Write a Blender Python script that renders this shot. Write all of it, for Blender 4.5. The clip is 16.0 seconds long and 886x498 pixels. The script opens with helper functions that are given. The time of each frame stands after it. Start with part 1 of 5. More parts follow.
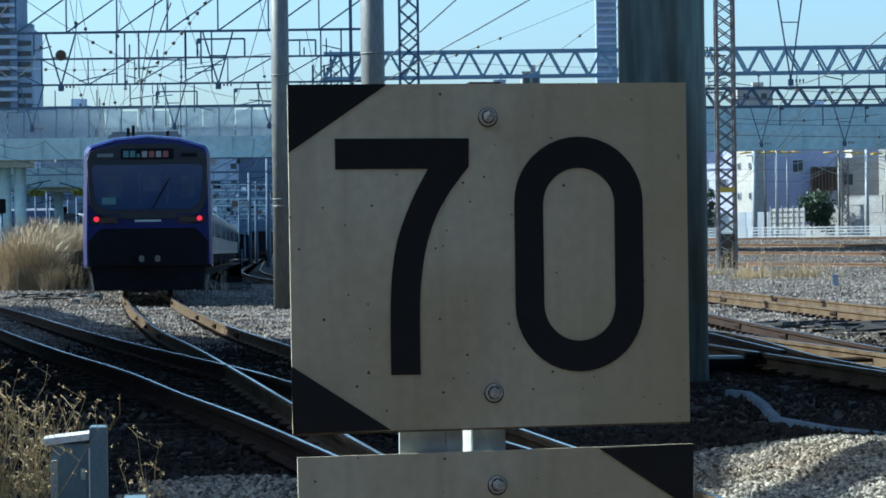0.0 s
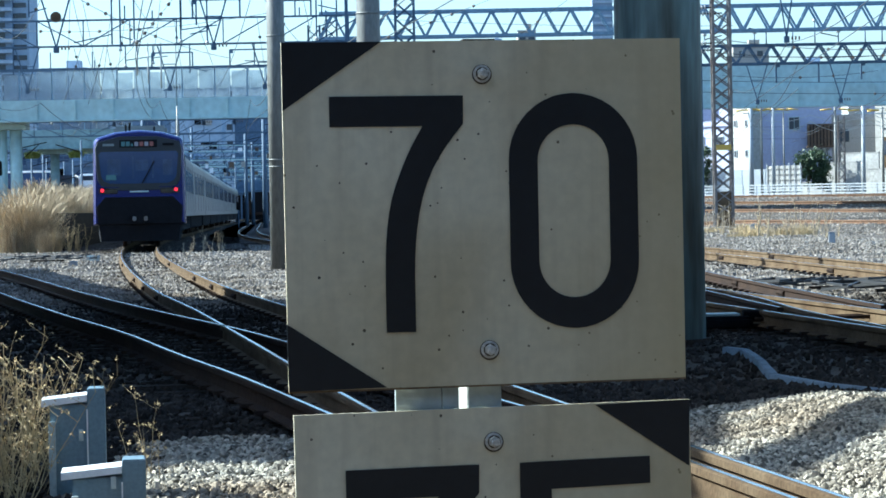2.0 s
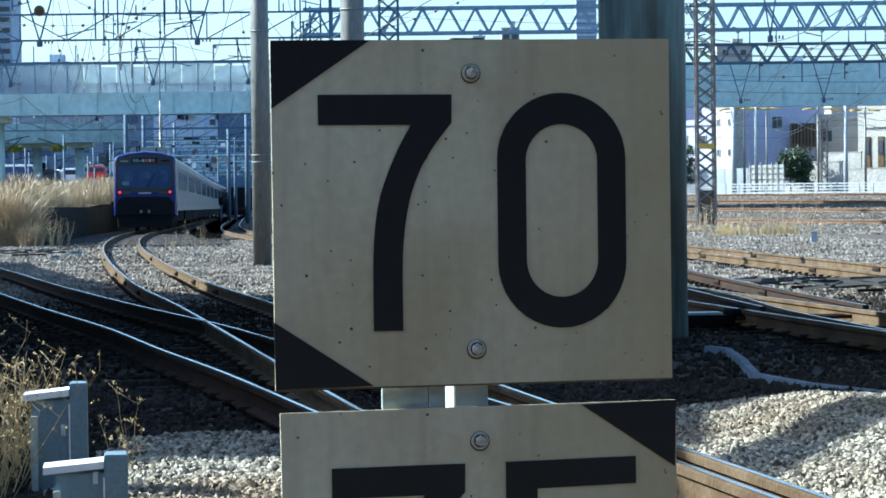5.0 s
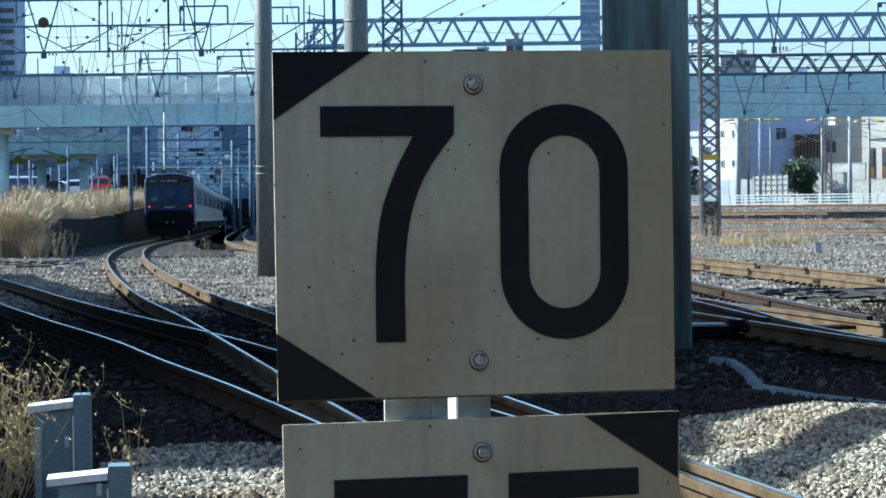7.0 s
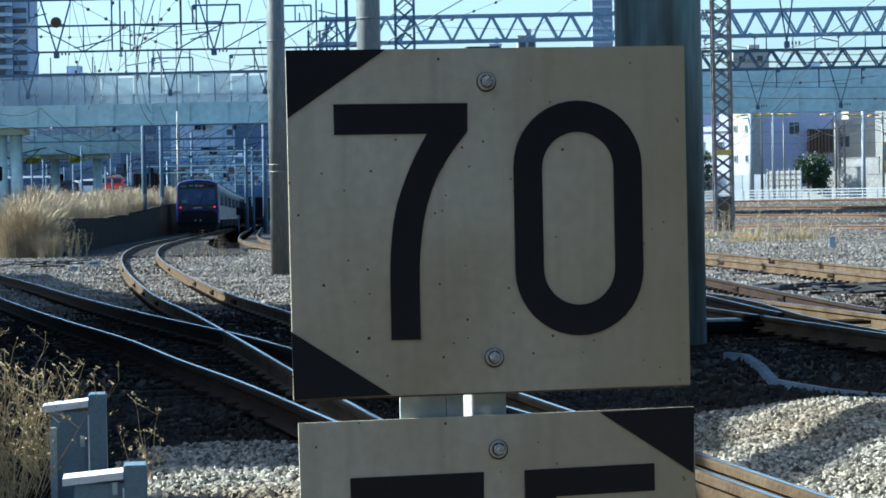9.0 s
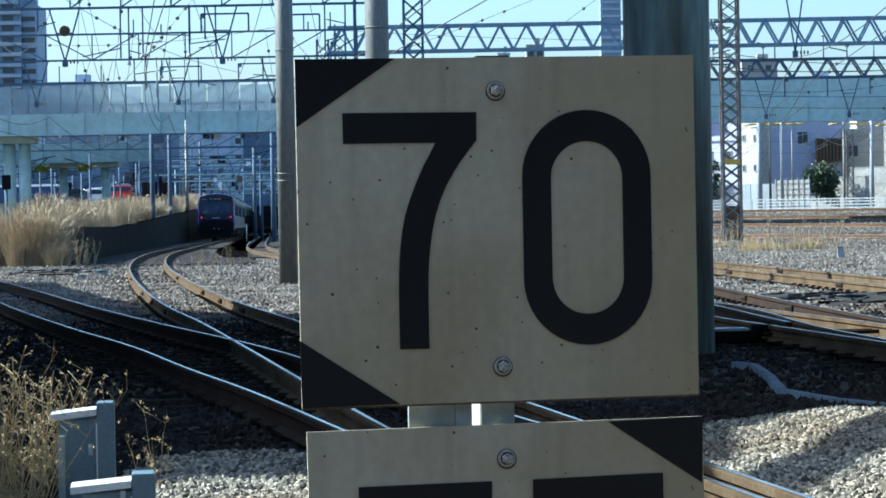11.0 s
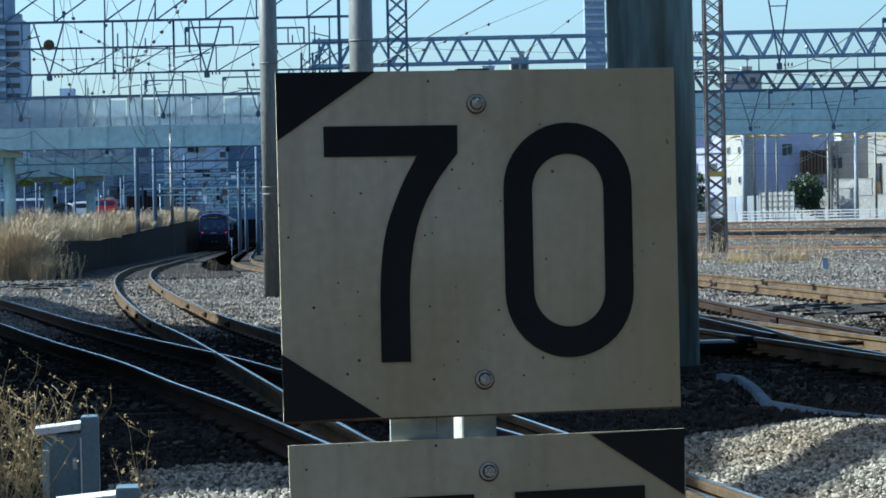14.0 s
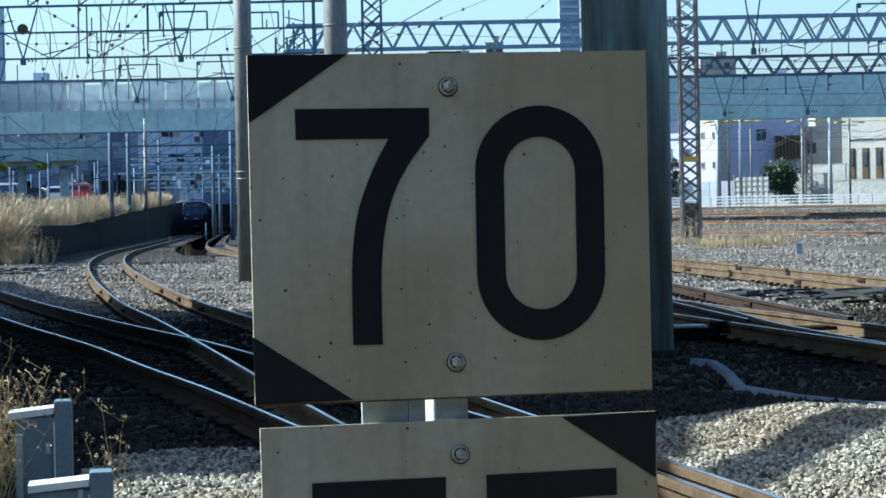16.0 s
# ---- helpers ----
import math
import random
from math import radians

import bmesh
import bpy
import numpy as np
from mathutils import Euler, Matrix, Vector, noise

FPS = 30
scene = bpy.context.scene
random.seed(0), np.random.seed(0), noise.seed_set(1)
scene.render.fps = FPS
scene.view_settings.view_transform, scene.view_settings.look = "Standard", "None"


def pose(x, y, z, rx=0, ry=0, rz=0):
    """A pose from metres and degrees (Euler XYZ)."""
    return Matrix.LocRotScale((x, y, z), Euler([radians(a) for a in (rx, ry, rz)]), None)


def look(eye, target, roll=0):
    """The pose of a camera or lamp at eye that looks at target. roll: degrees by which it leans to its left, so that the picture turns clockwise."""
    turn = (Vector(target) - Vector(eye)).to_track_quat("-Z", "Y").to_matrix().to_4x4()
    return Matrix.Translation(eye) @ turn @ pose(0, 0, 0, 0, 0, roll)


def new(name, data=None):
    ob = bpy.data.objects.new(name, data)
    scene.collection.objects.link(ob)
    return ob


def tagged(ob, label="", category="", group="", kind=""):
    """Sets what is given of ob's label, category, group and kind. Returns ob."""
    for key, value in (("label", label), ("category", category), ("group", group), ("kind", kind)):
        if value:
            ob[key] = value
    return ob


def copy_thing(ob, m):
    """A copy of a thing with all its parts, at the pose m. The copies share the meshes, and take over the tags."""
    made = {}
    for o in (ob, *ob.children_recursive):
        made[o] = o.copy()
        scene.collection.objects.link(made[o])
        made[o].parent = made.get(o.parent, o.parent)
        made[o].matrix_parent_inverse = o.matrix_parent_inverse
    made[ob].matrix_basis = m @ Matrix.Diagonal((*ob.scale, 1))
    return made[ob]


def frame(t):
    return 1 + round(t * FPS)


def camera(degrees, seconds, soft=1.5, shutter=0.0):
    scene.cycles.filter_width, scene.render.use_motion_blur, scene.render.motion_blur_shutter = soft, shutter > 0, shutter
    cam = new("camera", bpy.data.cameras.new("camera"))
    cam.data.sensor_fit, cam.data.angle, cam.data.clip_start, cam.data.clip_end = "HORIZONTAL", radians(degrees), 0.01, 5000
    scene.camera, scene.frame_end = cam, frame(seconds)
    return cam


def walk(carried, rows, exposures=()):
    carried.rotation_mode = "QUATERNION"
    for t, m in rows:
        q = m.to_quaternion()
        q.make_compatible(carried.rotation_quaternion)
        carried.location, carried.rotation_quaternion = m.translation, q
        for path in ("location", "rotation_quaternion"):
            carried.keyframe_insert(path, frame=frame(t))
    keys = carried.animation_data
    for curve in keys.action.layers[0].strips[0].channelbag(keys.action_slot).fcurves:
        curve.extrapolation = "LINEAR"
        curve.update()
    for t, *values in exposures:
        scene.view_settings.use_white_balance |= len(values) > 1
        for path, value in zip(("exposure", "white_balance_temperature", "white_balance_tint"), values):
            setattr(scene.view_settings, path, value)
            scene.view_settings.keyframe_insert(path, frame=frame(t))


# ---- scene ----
EXPO = 0.0
cam = camera(18.554, 16.0, soft=1.7)

# seconds, eye, heading to the right, tilt up, roll (degrees)
PATH = [
    (0, (0.0000, 0, 1.0500), -0.0000, -0.0000, -0.750),
    (0.5, (-0.0007, 0, 1.0498), 0.1058, -0.1053, -1.049),
    (1, (-0.0009, 0, 1.0498), 0.2403, -0.1245, -0.994),
    (1.5, (0.0006, 0, 1.0481), 0.1421, -0.5541, -0.993),
    (2, (0.0022, 0, 1.0474), 0.0518, -0.8546, -1.122),
    (2.5, (-0.0004, 0, 1.0488), 0.0060, -0.8057, -0.835),
    (3, (-0.0029, 0, 1.0502), 0.1368, -0.6166, -1.081),
    (3.5, (-0.0039, 0, 1.0487), 0.3999, -0.8930, -0.996),
    (4, (-0.0047, 0, 1.0494), 0.4454, -1.1240, -0.813),
    (6.5, (-0.0021, 0, 1.0501), 0.4213, -0.5722, -0.689),
    (7, (-0.0020, 0, 1.0500), 0.3435, -0.6900, -0.759),
    (7.5, (-0.0020, 0, 1.0499), 0.2417, -0.7305, -0.907),
    (8, (-0.0022, 0, 1.0501), 0.1951, -0.7855, -0.956),
    (8.5, (-0.0026, 0, 1.0500), 0.1253, -0.7430, -1.059),
    (9, (-0.0028, 0, 1.0503), 0.0518, -0.7472, -1.141),
    (9.5, (-0.0031, 0, 1.0501), 0.0178, -0.7680, -1.001),
    (10, (-0.0024, 0, 1.0504), -0.0760, -0.6961, -1.072),
    (12.5, (-0.0054, 0, 1.0504), -0.1766, -0.4048, -1.009),
    (13, (-0.0048, 0, 1.0508), -0.1578, -0.3430, -0.978),
    (13.5, (-0.0032, 0, 1.0508), -0.0642, -0.3192, -1.192),
    (14, (0.0008, 0, 1.0504), 0.2033, -0.2871, -1.229),
    (14.5, (0.0028, 0, 1.0505), 0.4561, -0.2075, -1.257),
    (15, (0.0034, 0, 1.0496), 0.6484, -0.1993, -1.332),
    (15.5, (0.0036, 0, 1.0490), 0.7329, -0.3003, -1.368),
    (16, (0.0038, 0, 1.0479), 0.7373, -0.6163, -1.190),
]


def view(eye, a, p, r):
    a, p = radians(a), radians(p)
    way = Vector((math.sin(a) * math.cos(p), math.cos(a) * math.cos(p), math.sin(p)))
    return look(eye, Vector(eye) + 50 * way, r)


walk(cam, [(t, view(e, a, p, r)) for t, e, a, p, r in PATH], exposures=[
    (0, 1.07, 5100, -3), (0.5, 1.37, 5130, -3), (1.0, 1.45, 5130, -3), (1.5, 1.50, 5130, -3), (2.3, 1.71, 5130, -3), (3.2, 1.69, 5130, -3), (4, 1.72, 5130, -3), (6.5, 1.45, 5130, -3),
    (10, 1.37, 5130, -3), (12.5, 1.29, 5130, -3), (13.5, 1.16, 5130, -3), (14.5, 0.99, 5100, -3), (15, 1.03, 5100, -3), (16, 1.27, 5130, -3)])

# ---- daylight: low winter sun ahead, from the left ----
SUN_AZ, SUN_EL = radians(-80), radians(36)      # heading to the right of +y, height
world = bpy.data.worlds.new("sky")
scene.world = world
world.use_nodes = True
wn = world.node_tree.nodes
sky = wn.new("ShaderNodeTexSky")
sky.sky_type, sky.sun_disc = "NISHITA", False
sky.sun_elevation, sky.sun_rotation = SUN_EL, SUN_AZ
sky.air_density, sky.dust_density, sky.ozone_density = 1.0, 2.2, 3.0
wn["Background"].inputs["Strength"].default_value = 0.105
world.node_tree.links.new(sky.outputs[0], wn["Background"].inputs["Color"])
sun_data = bpy.data.lights.new("sun", "SUN")
sun_data.energy, sun_data.angle, sun_data.color = 5.0, radians(0.55), (1.0, 0.91, 0.78)
sun = new("sun", sun_data)
toward = Vector((math.sin(SUN_AZ) * math.cos(SUN_EL), math.cos(SUN_AZ) * math.cos(SUN_EL), math.sin(SUN_EL)))
sun.matrix_world = look(toward * 100, (0, 0, 0))


# ---- materials ----
def material(name, base, rough=0.7, metal=0.0, scale=6.0, vary=0.25, fine=60.0, bump=0.15, second=None, mix_at=0.55, per_object=0.0,
             per_island=0.0, emit=None, power=0.0, stretch=(1, 1, 1), spec=0.5, clear=0.0, speck=0.0):
    m = bpy.data.materials.new(name)
    m.use_nodes = True
    n, l = m.node_tree.nodes, m.node_tree.links
    b = n["Principled BSDF"]
    b.inputs["Roughness"].default_value, b.inputs["Metallic"].default_value = rough, metal
    b.inputs["Transmission Weight"].default_value = clear
    b.inputs["Specular IOR Level"].default_value = spec
    tc, mp = n.new("ShaderNodeTexCoord"), n.new("ShaderNodeMapping")
    mp.inputs["Scale"].default_value = stretch
    l.new(tc.outputs["Object"], mp.inputs[0])
    big, small = n.new("ShaderNodeTexNoise"), n.new("ShaderNodeTexNoise")
    big.inputs["Scale"].default_value, big.inputs["Detail"].default_value = scale, 6
    small.inputs["Scale"].default_value, small.inputs["Detail"].default_value = fine, 3
    for k in (big, small):
        l.new(mp.outputs[0], k.inputs["Vector"])
    ramp = n.new("ShaderNodeValToRGB")
    two = second or tuple(c * (1 - vary) for c in base)
    ramp.color_ramp.elements[0].position, ramp.color_ramp.elements[1].position = mix_at - 0.2, mix_at + 0.15
    ramp.color_ramp.elements[0].color, ramp.color_ramp.elements[1].color = (*base, 1), (*two, 1)
    l.new(big.outputs["Fac"], ramp.inputs[0])
    mul = n.new("ShaderNodeMix")
    mul.data_type, mul.blend_type = "RGBA", "MULTIPLY"
    mul.inputs["Factor"].default_value = 1.0
    r2 = n.new("ShaderNodeMapRange")
    r2.inputs["From Min"].default_value, r2.inputs["From Max"].default_value = 0.3, 0.7
    r2.inputs["To Min"].default_value, r2.inputs["To Max"].default_value = 1 - vary, 1 + vary * 0.5
    l.new(small.outputs["Fac"], r2.inputs[0])
    l.new(ramp.outputs[0], mul.inputs["A"]), l.new(r2.outputs[0], mul.inputs["B"])
    out = mul.outputs["Result"]
    if per_object or per_island:
        info = n.new("ShaderNodeObjectInfo" if per_object else "ShaderNodeNewGeometry")
        r3, mul2 = n.new("ShaderNodeMapRange"), n.new("ShaderNodeMix")
        k = per_object or per_island
        r3.inputs["To Min"].default_value, r3.inputs["To Max"].default_value = 1 - k, 1 + k * 0.6
        mul2.data_type, mul2.blend_type = "RGBA", "MULTIPLY"
        mul2.inputs["Factor"].default_value = 1.0
        l.new(info.outputs["Random" if per_object else "Random Per Island"], r3.inputs[0])
        l.new(out, mul2.inputs["A"]), l.new(r3.outputs[0], mul2.inputs["B"])
        out = mul2.outputs["Result"]
    if speck:
        # small rust chips and a few soft rust stains
        vo, st, no = n.new("ShaderNodeTexVoronoi"), n.new("ShaderNodeMapRange"), n.new("ShaderNodeTexNoise")
        vo.inputs["Scale"].default_value, no.inputs["Scale"].default_value = speck, 5
        no.inputs["Detail"].default_value = 5
        l.new(tc.outputs["Object"], vo.inputs["Vector"]), l.new(tc.outputs["Object"], no.inputs["Vector"])
        size = n.new("ShaderNodeMapRange")
        l.new(vo.outputs["Color"], size.inputs[0])
        size.inputs["From Min"].default_value, size.inputs["From Max"].default_value = 0.5, 1.0
        size.inputs["To Min"].default_value, size.inputs["To Max"].default_value = 0.0, 0.16
        less = n.new("ShaderNodeMath")
        less.operation = "LESS_THAN"
        l.new(vo.outputs["Distance"], less.inputs[0]), l.new(size.outputs[0], less.inputs[1])
        chip = n.new("ShaderNodeMix")
        chip.data_type = "RGBA"
        chip.inputs["B"].default_value = (0.05, 0.035, 0.02, 1)
        l.new(less.outputs[0], chip.inputs["Factor"]), l.new(out, chip.inputs["A"])
        st.inputs["From Min"].default_value, st.inputs["From Max"].default_value = 0.52, 0.8
        st.inputs["To Max"].default_value = 0.3
        l.new(no.outputs["Fac"], st.inputs[0])
        stain = n.new("ShaderNodeMix")
        stain.data_type = "RGBA"
        stain.inputs["B"].default_value = (0.22, 0.15, 0.055, 1)
        l.new(st.outputs[0], stain.inputs["Factor"]), l.new(chip.outputs["Result"], stain.inputs["A"])
        # vertical dirt runs, and yellowing towards one edge
        run_map, run, rr, runs = n.new("ShaderNodeMapping"), n.new("ShaderNodeTexNoise"), n.new("ShaderNodeMapRange"), n.new("ShaderNodeMix")
        run_map.inputs["Scale"].default_value = (45, 1, 3)
        l.new(tc.outputs["Object"], run_map.inputs[0]), l.new(run_map.outputs[0], run.inputs["Vector"])
        run.inputs["Scale"].default_value, run.inputs["Detail"].default_value = 1.0, 4
        rr.inputs["From Min"].default_value, rr.inputs["From Max"].default_value, rr.inputs["To Max"].default_value = 0.5, 0.75, 0.35
        l.new(run.outputs["Fac"], rr.inputs[0])
        runs.data_type = "RGBA"
        runs.inputs["B"].default_value = (0.40, 0.34, 0.23, 1)
        l.new(rr.outputs[0], runs.inputs["Factor"]), l.new(stain.outputs["Result"], runs.inputs["A"])
        xyz, edge, yel = n.new("ShaderNodeSeparateXYZ"), n.new("ShaderNodeMapRange"), n.new("ShaderNodeMix")
        l.new(tc.outputs["Object"], xyz.inputs[0]), l.new(xyz.outputs["X"], edge.inputs[0])
        edge.inputs["From Min"].default_value, edge.inputs["From Max"].default_value, edge.inputs["To Max"].default_value = 0.0, 0.24, 0.6
        yel.data_type = "RGBA"
        yel.inputs["B"].default_value = (0.47, 0.38, 0.20, 1)
        l.new(edge.outputs[0], yel.inputs["Factor"]), l.new(runs.outputs["Result"], yel.inputs["A"])
        out = yel.outputs["Result"]
    l.new(out, b.inputs["Base Color"])
    if bump:
        bp = n.new("ShaderNodeBump")
        bp.inputs["Strength"].default_value, bp.inputs["Distance"].default_value = bump, 0.02
        l.new(small.outputs["Fac"], bp.inputs["Height"])
        l.new(bp.outputs[0], b.inputs["Normal"])
    if emit:
        b.inputs["Emission Color"].default_value, b.inputs["Emission Strength"].default_value = (*emit, 1), power
    return m


M = {
    "ballast": material("ballast", spec=0.1, base=(0.11, 0.095, 0.08), rough=0.95, scale=0.5, vary=0.35, fine=28, bump=0.9, second=(0.06, 0.05, 0.04)),
    "stone": material("stone", spec=0.15, base=(0.34, 0.305, 0.26), rough=0.9, scale=0.6, vary=0.3, fine=40, bump=0.2, second=(0.15, 0.12, 0.09), per_island=0.5),
    # pale ballast copy, its lightness matching the sunlit patches
    "stone_pale": material("sunlit-pale ballast", spec=0.2, base=(0.40, 0.37, 0.305), rough=0.9, scale=0.6, vary=0.3, fine=40, bump=0.25, second=(0.24, 0.18, 0.115), per_island=0.8),
    # dark ballast copy, laid where the shade falls
    "stone_dark": material("shade-dark ballast", spec=0.1, base=(0.05, 0.043, 0.038), rough=0.95, scale=0.6, vary=0.3, fine=40, bump=0.2, second=(0.03, 0.025, 0.02), per_island=0.5),
    "rust": material("rusty steel", (0.045, 0.03, 0.022), 0.95, 0.0, spec=0.06, scale=2, vary=0.4, fine=40, second=(0.03, 0.022, 0.018)),
    "dull_rail": material("weathered rail steel", (0.13, 0.094, 0.057), 0.95, 0.0, spec=0.06, scale=2, vary=0.3, fine=40, second=(0.07, 0.045, 0.026)),
    "rail_orange": material("orange rust", (0.21, 0.12, 0.066), 0.85, 0.1, scale=0.6, vary=0.3, fine=10),
    "shine": material("polished rail steel", (0.72, 0.74, 0.78), 0.2, 1.0, scale=3, vary=0.12, fine=30, bump=0.02),
    "sleeper": material("dark creosoted timber sleeper", (0.045, 0.037, 0.03), 0.95, spec=0.08, scale=4, vary=0.4, per_object=0.3),
    "sign_face": material("greyed cream sign enamel", (0.75, 0.70, 0.53), 0.42, scale=4.0, vary=0.09, fine=70, bump=0.02, second=(0.60, 0.52, 0.34), mix_at=0.52, speck=80),
    "bolt": material("dull zinc bolt", (0.72, 0.70, 0.64), 0.45, 0.2, scale=80, vary=0.3, fine=400, bump=0.05),
    # tone of the shading discs round the sign bolts
    "stain": material("dark bolt shading", (0.10, 0.075, 0.045), 0.8, scale=60, vary=0.4, fine=300),
    "edge_rust": material("rusty sheet edge", (0.20, 0.13, 0.06), 0.8, scale=20, vary=0.4, fine=100),
    "sign_black": material("black sign enamel", (0.012, 0.014, 0.018), 0.45, scale=6, vary=0.2, bump=0.02),
    "zinc": material("galvanised steel", (0.46, 0.52, 0.52), 0.5, 0.2, scale=9, vary=0.2, fine=50, bump=0.05),
    "sunlit_strip": material("sunlit flange face", (0.5, 0.48, 0.44), 0.5, scale=8, vary=0.1),
    "box_grey": material("grey painted cabinet", (0.17, 0.24, 0.29), 0.5, 0.1, scale=5, vary=0.15, bump=0.04),
    "box_top": material("pale cabinet lid", (0.78, 0.79, 0.80), 0.5, scale=5, vary=0.1, bump=0.04),
    "pole": material("grey painted steel pole", (0.19, 0.19, 0.175), 0.55, 0.3, scale=1.5, vary=0.25, fine=20, stretch=(1, 1, 0.25), bump=0.05),
    "column": material("weathered teal painted column", (0.40, 0.54, 0.54), 0.6, 0.1, scale=2.2, vary=0.35, fine=14, stretch=(1, 1, 0.12), bump=0.12, second=(0.10, 0.09, 0.07), mix_at=0.5),
    "concrete": material("aged concrete", (0.36, 0.35, 0.33), 0.9, scale=0.6, vary=0.25, fine=12, second=(0.26, 0.25, 0.23)),
    # near-black tone carries the shade on the wall faces
    "dark_wall": material("shade-dark concrete", (0.03, 0.027, 0.024), 0.95, spec=0.05, scale=0.5, vary=0.3, fine=8),
    "mast": material("rust-stained galvanised lattice", (0.20, 0.19, 0.18), 0.6, 0.3, scale=0.8, vary=0.35, fine=9, second=(0.13, 0.09, 0.065)),
    # haze is put into the bluish tints of these two steels
    "mast_far": material("lattice steel tinted blue-grey for haze", (0.07, 0.11, 0.165), 0.8, 0.0, scale=0.6, vary=0.2, fine=6),
    "truss_pale": material("truss steel tinted pale blue for haze", (0.18, 0.27, 0.36), 0.6, 0.1, scale=0.6, vary=0.2, fine=6),
    "bridge": material("blue-green painted girder", (0.45, 0.58, 0.57), 0.55, 0.1, scale=0.25, vary=0.15, fine=3, bump=0.03),
    # girder paint again, dimmed for the shaded bridge behind the first
    "bridge_dim": material("green girder paint dimmed for shade", (0.25, 0.35, 0.36), 0.6, 0.1, scale=0.25, vary=0.2, fine=3, bump=0.03),
    "barrier": material("translucent grey-blue barrier panel", (0.34, 0.41, 0.52), 0.4, scale=0.4, vary=0.2, fine=3, per_object=0.3, clear=0.6),
    "barrier_clear": material("clear barrier panel", (0.68, 0.75, 0.84), 0.12, scale=0.4, vary=0.1, fine=3, per_object=0.1, clear=0.95, bump=0),
    "wire": material("dark copper wire", (0.05, 0.055, 0.06), 0.6, 0.4, bump=0),
    "insulator": material("glazed insulator", (0.45, 0.45, 0.42), 0.3, bump=0),
    "insulator_dark": material("brown glazed insulator", (0.10, 0.07, 0.05), 0.3, bump=0),
    "navy": material("navy metallic train paint", (0.010, 0.014, 0.11), 0.25, 0.35, scale=1, vary=0.1, bump=0.0),
    "train_side": material("dusty silver-blue car side", (0.19, 0.205, 0.21), 0.35, 0.55, scale=0.8, vary=0.15, fine=6, bump=0.02),
    "under": material("sooty underframe", (0.011, 0.011, 0.013), 0.95, spec=0.12, vary=0.3),
    # base blue stands in for sky reflection and haze on the windscreen
    "glass": material("dark reflection-blue glass", (0.03, 0.055, 0.125), 0.08, 0.0, vary=0.1, bump=0),
    "tail": material("lit red tail lamp", (0.5, 0.02, 0.01), 0.3, bump=0, emit=(1, 0.02, 0.05), power=0.5),
    "lamp_off": material("clear lamp lens", (0.05, 0.042, 0.03), 0.2, bump=0),
    "display_c": material("lit cyan display", (0.02, 0.06, 0.07), 0.4, bump=0, emit=(0.35, 0.8, 1.0), power=0.02),
    "display_r": material("lit red display", (0.06, 0.02, 0.02), 0.4, bump=0, emit=(1.0, 0.4, 0.4), power=0.02),
    "display_w": material("lit white display", (0.06, 0.06, 0.08), 0.4, bump=0, emit=(0.7, 0.75, 1.0), power=0.035),
    "display_off": material("cab interior behind glass", (0.05, 0.08, 0.15), 0.1, bump=0, vary=0.3, scale=4),
    "green_lamp": material("lit green signal lamp", (0.02, 0.4, 0.2), 0.4, bump=0, emit=(0.1, 1.0, 0.55), power=8),
    "red_lamp": material("lit red signal lamp", (0.4, 0.02, 0.02), 0.4, bump=0, emit=(1.0, 0.08, 0.05), power=6),
    "earth": material("dry brown earth", (0.12, 0.095, 0.065), 0.95, spec=0.05, scale=0.5, vary=0.35, fine=6, bump=0.4),
    "reed": material("dry straw reeds", (0.52, 0.405, 0.25), 0.8, scale=0.7, vary=0.3, fine=5, bump=0, per_island=0.45),
    "moss": material("yellow-green weeds", (0.16, 0.19, 0.035), 0.8, bump=0, per_island=0.4),
    "hut_blue": material("blue-grey painted boards", (0.16, 0.19, 0.30), 0.7, scale=1, vary=0.25, fine=8),
    "tan_wall": material("tan rendered wall", (0.42, 0.34, 0.18), 0.85, scale=0.5, vary=0.25, fine=4),
    "reed_dark": material("dry brown weed stems", (0.60, 0.45, 0.23), 0.85, scale=2, vary=0.35, fine=9, bump=0, per_island=0.4),
    "leaf": material("dark evergreen leaves", (0.05, 0.085, 0.03), 0.6, scale=1, vary=0.4, fine=8, bump=0, per_island=0.5),
    "plaster": material("white rendered wall", (0.36, 0.345, 0.31), 0.85, scale=0.3, vary=0.2, fine=4),
    "stucco": material("weathered off-white render", (0.37, 0.36, 0.335), 0.9, scale=0.5, vary=0.25, fine=5),
    "lilac": material("bluish-grey cladding", (0.37, 0.385, 0.51), 0.7, scale=0.3, vary=0.12, fine=4),
    # cladding colours hold the distance haze: bluish and lifted
    "grey_block": material("far cladding tinted grey-blue for haze", (0.23, 0.29, 0.38), 0.8, scale=0.1, vary=0.2, fine=1.5),
    # grey_block again, darkened for the shaded town below the bridge
    "shade_block": material("blue-grey town cladding darkened for shade", (0.15, 0.20, 0.28), 0.8, scale=0.1, vary=0.25, fine=1.5),
    "pale_block": material("distant cladding paled for haze", (0.36, 0.43, 0.52), 0.8, scale=0.1, vary=0.15, fine=1.0),
    "window": material("dark window glass", (0.03, 0.04, 0.06), 0.12, vary=0.2, bump=0),
    "fence_white": material("white painted fence", (0.36, 0.38, 0.39), 0.6, scale=1, vary=0.2),
    "fence_grey": material("grey corrugated steel sheet", (0.34, 0.37, 0.40), 0.55, 0.3, scale=0.8, vary=0.2, per_object=0.2),
    "brown_slat": material("brown timber slats", (0.12, 0.08, 0.05), 0.8, vary=0.3, per_object=0.3),
    "yellow": material("yellow insulating sleeve", (0.58, 0.38, 0.06), 0.5, vary=0.15),
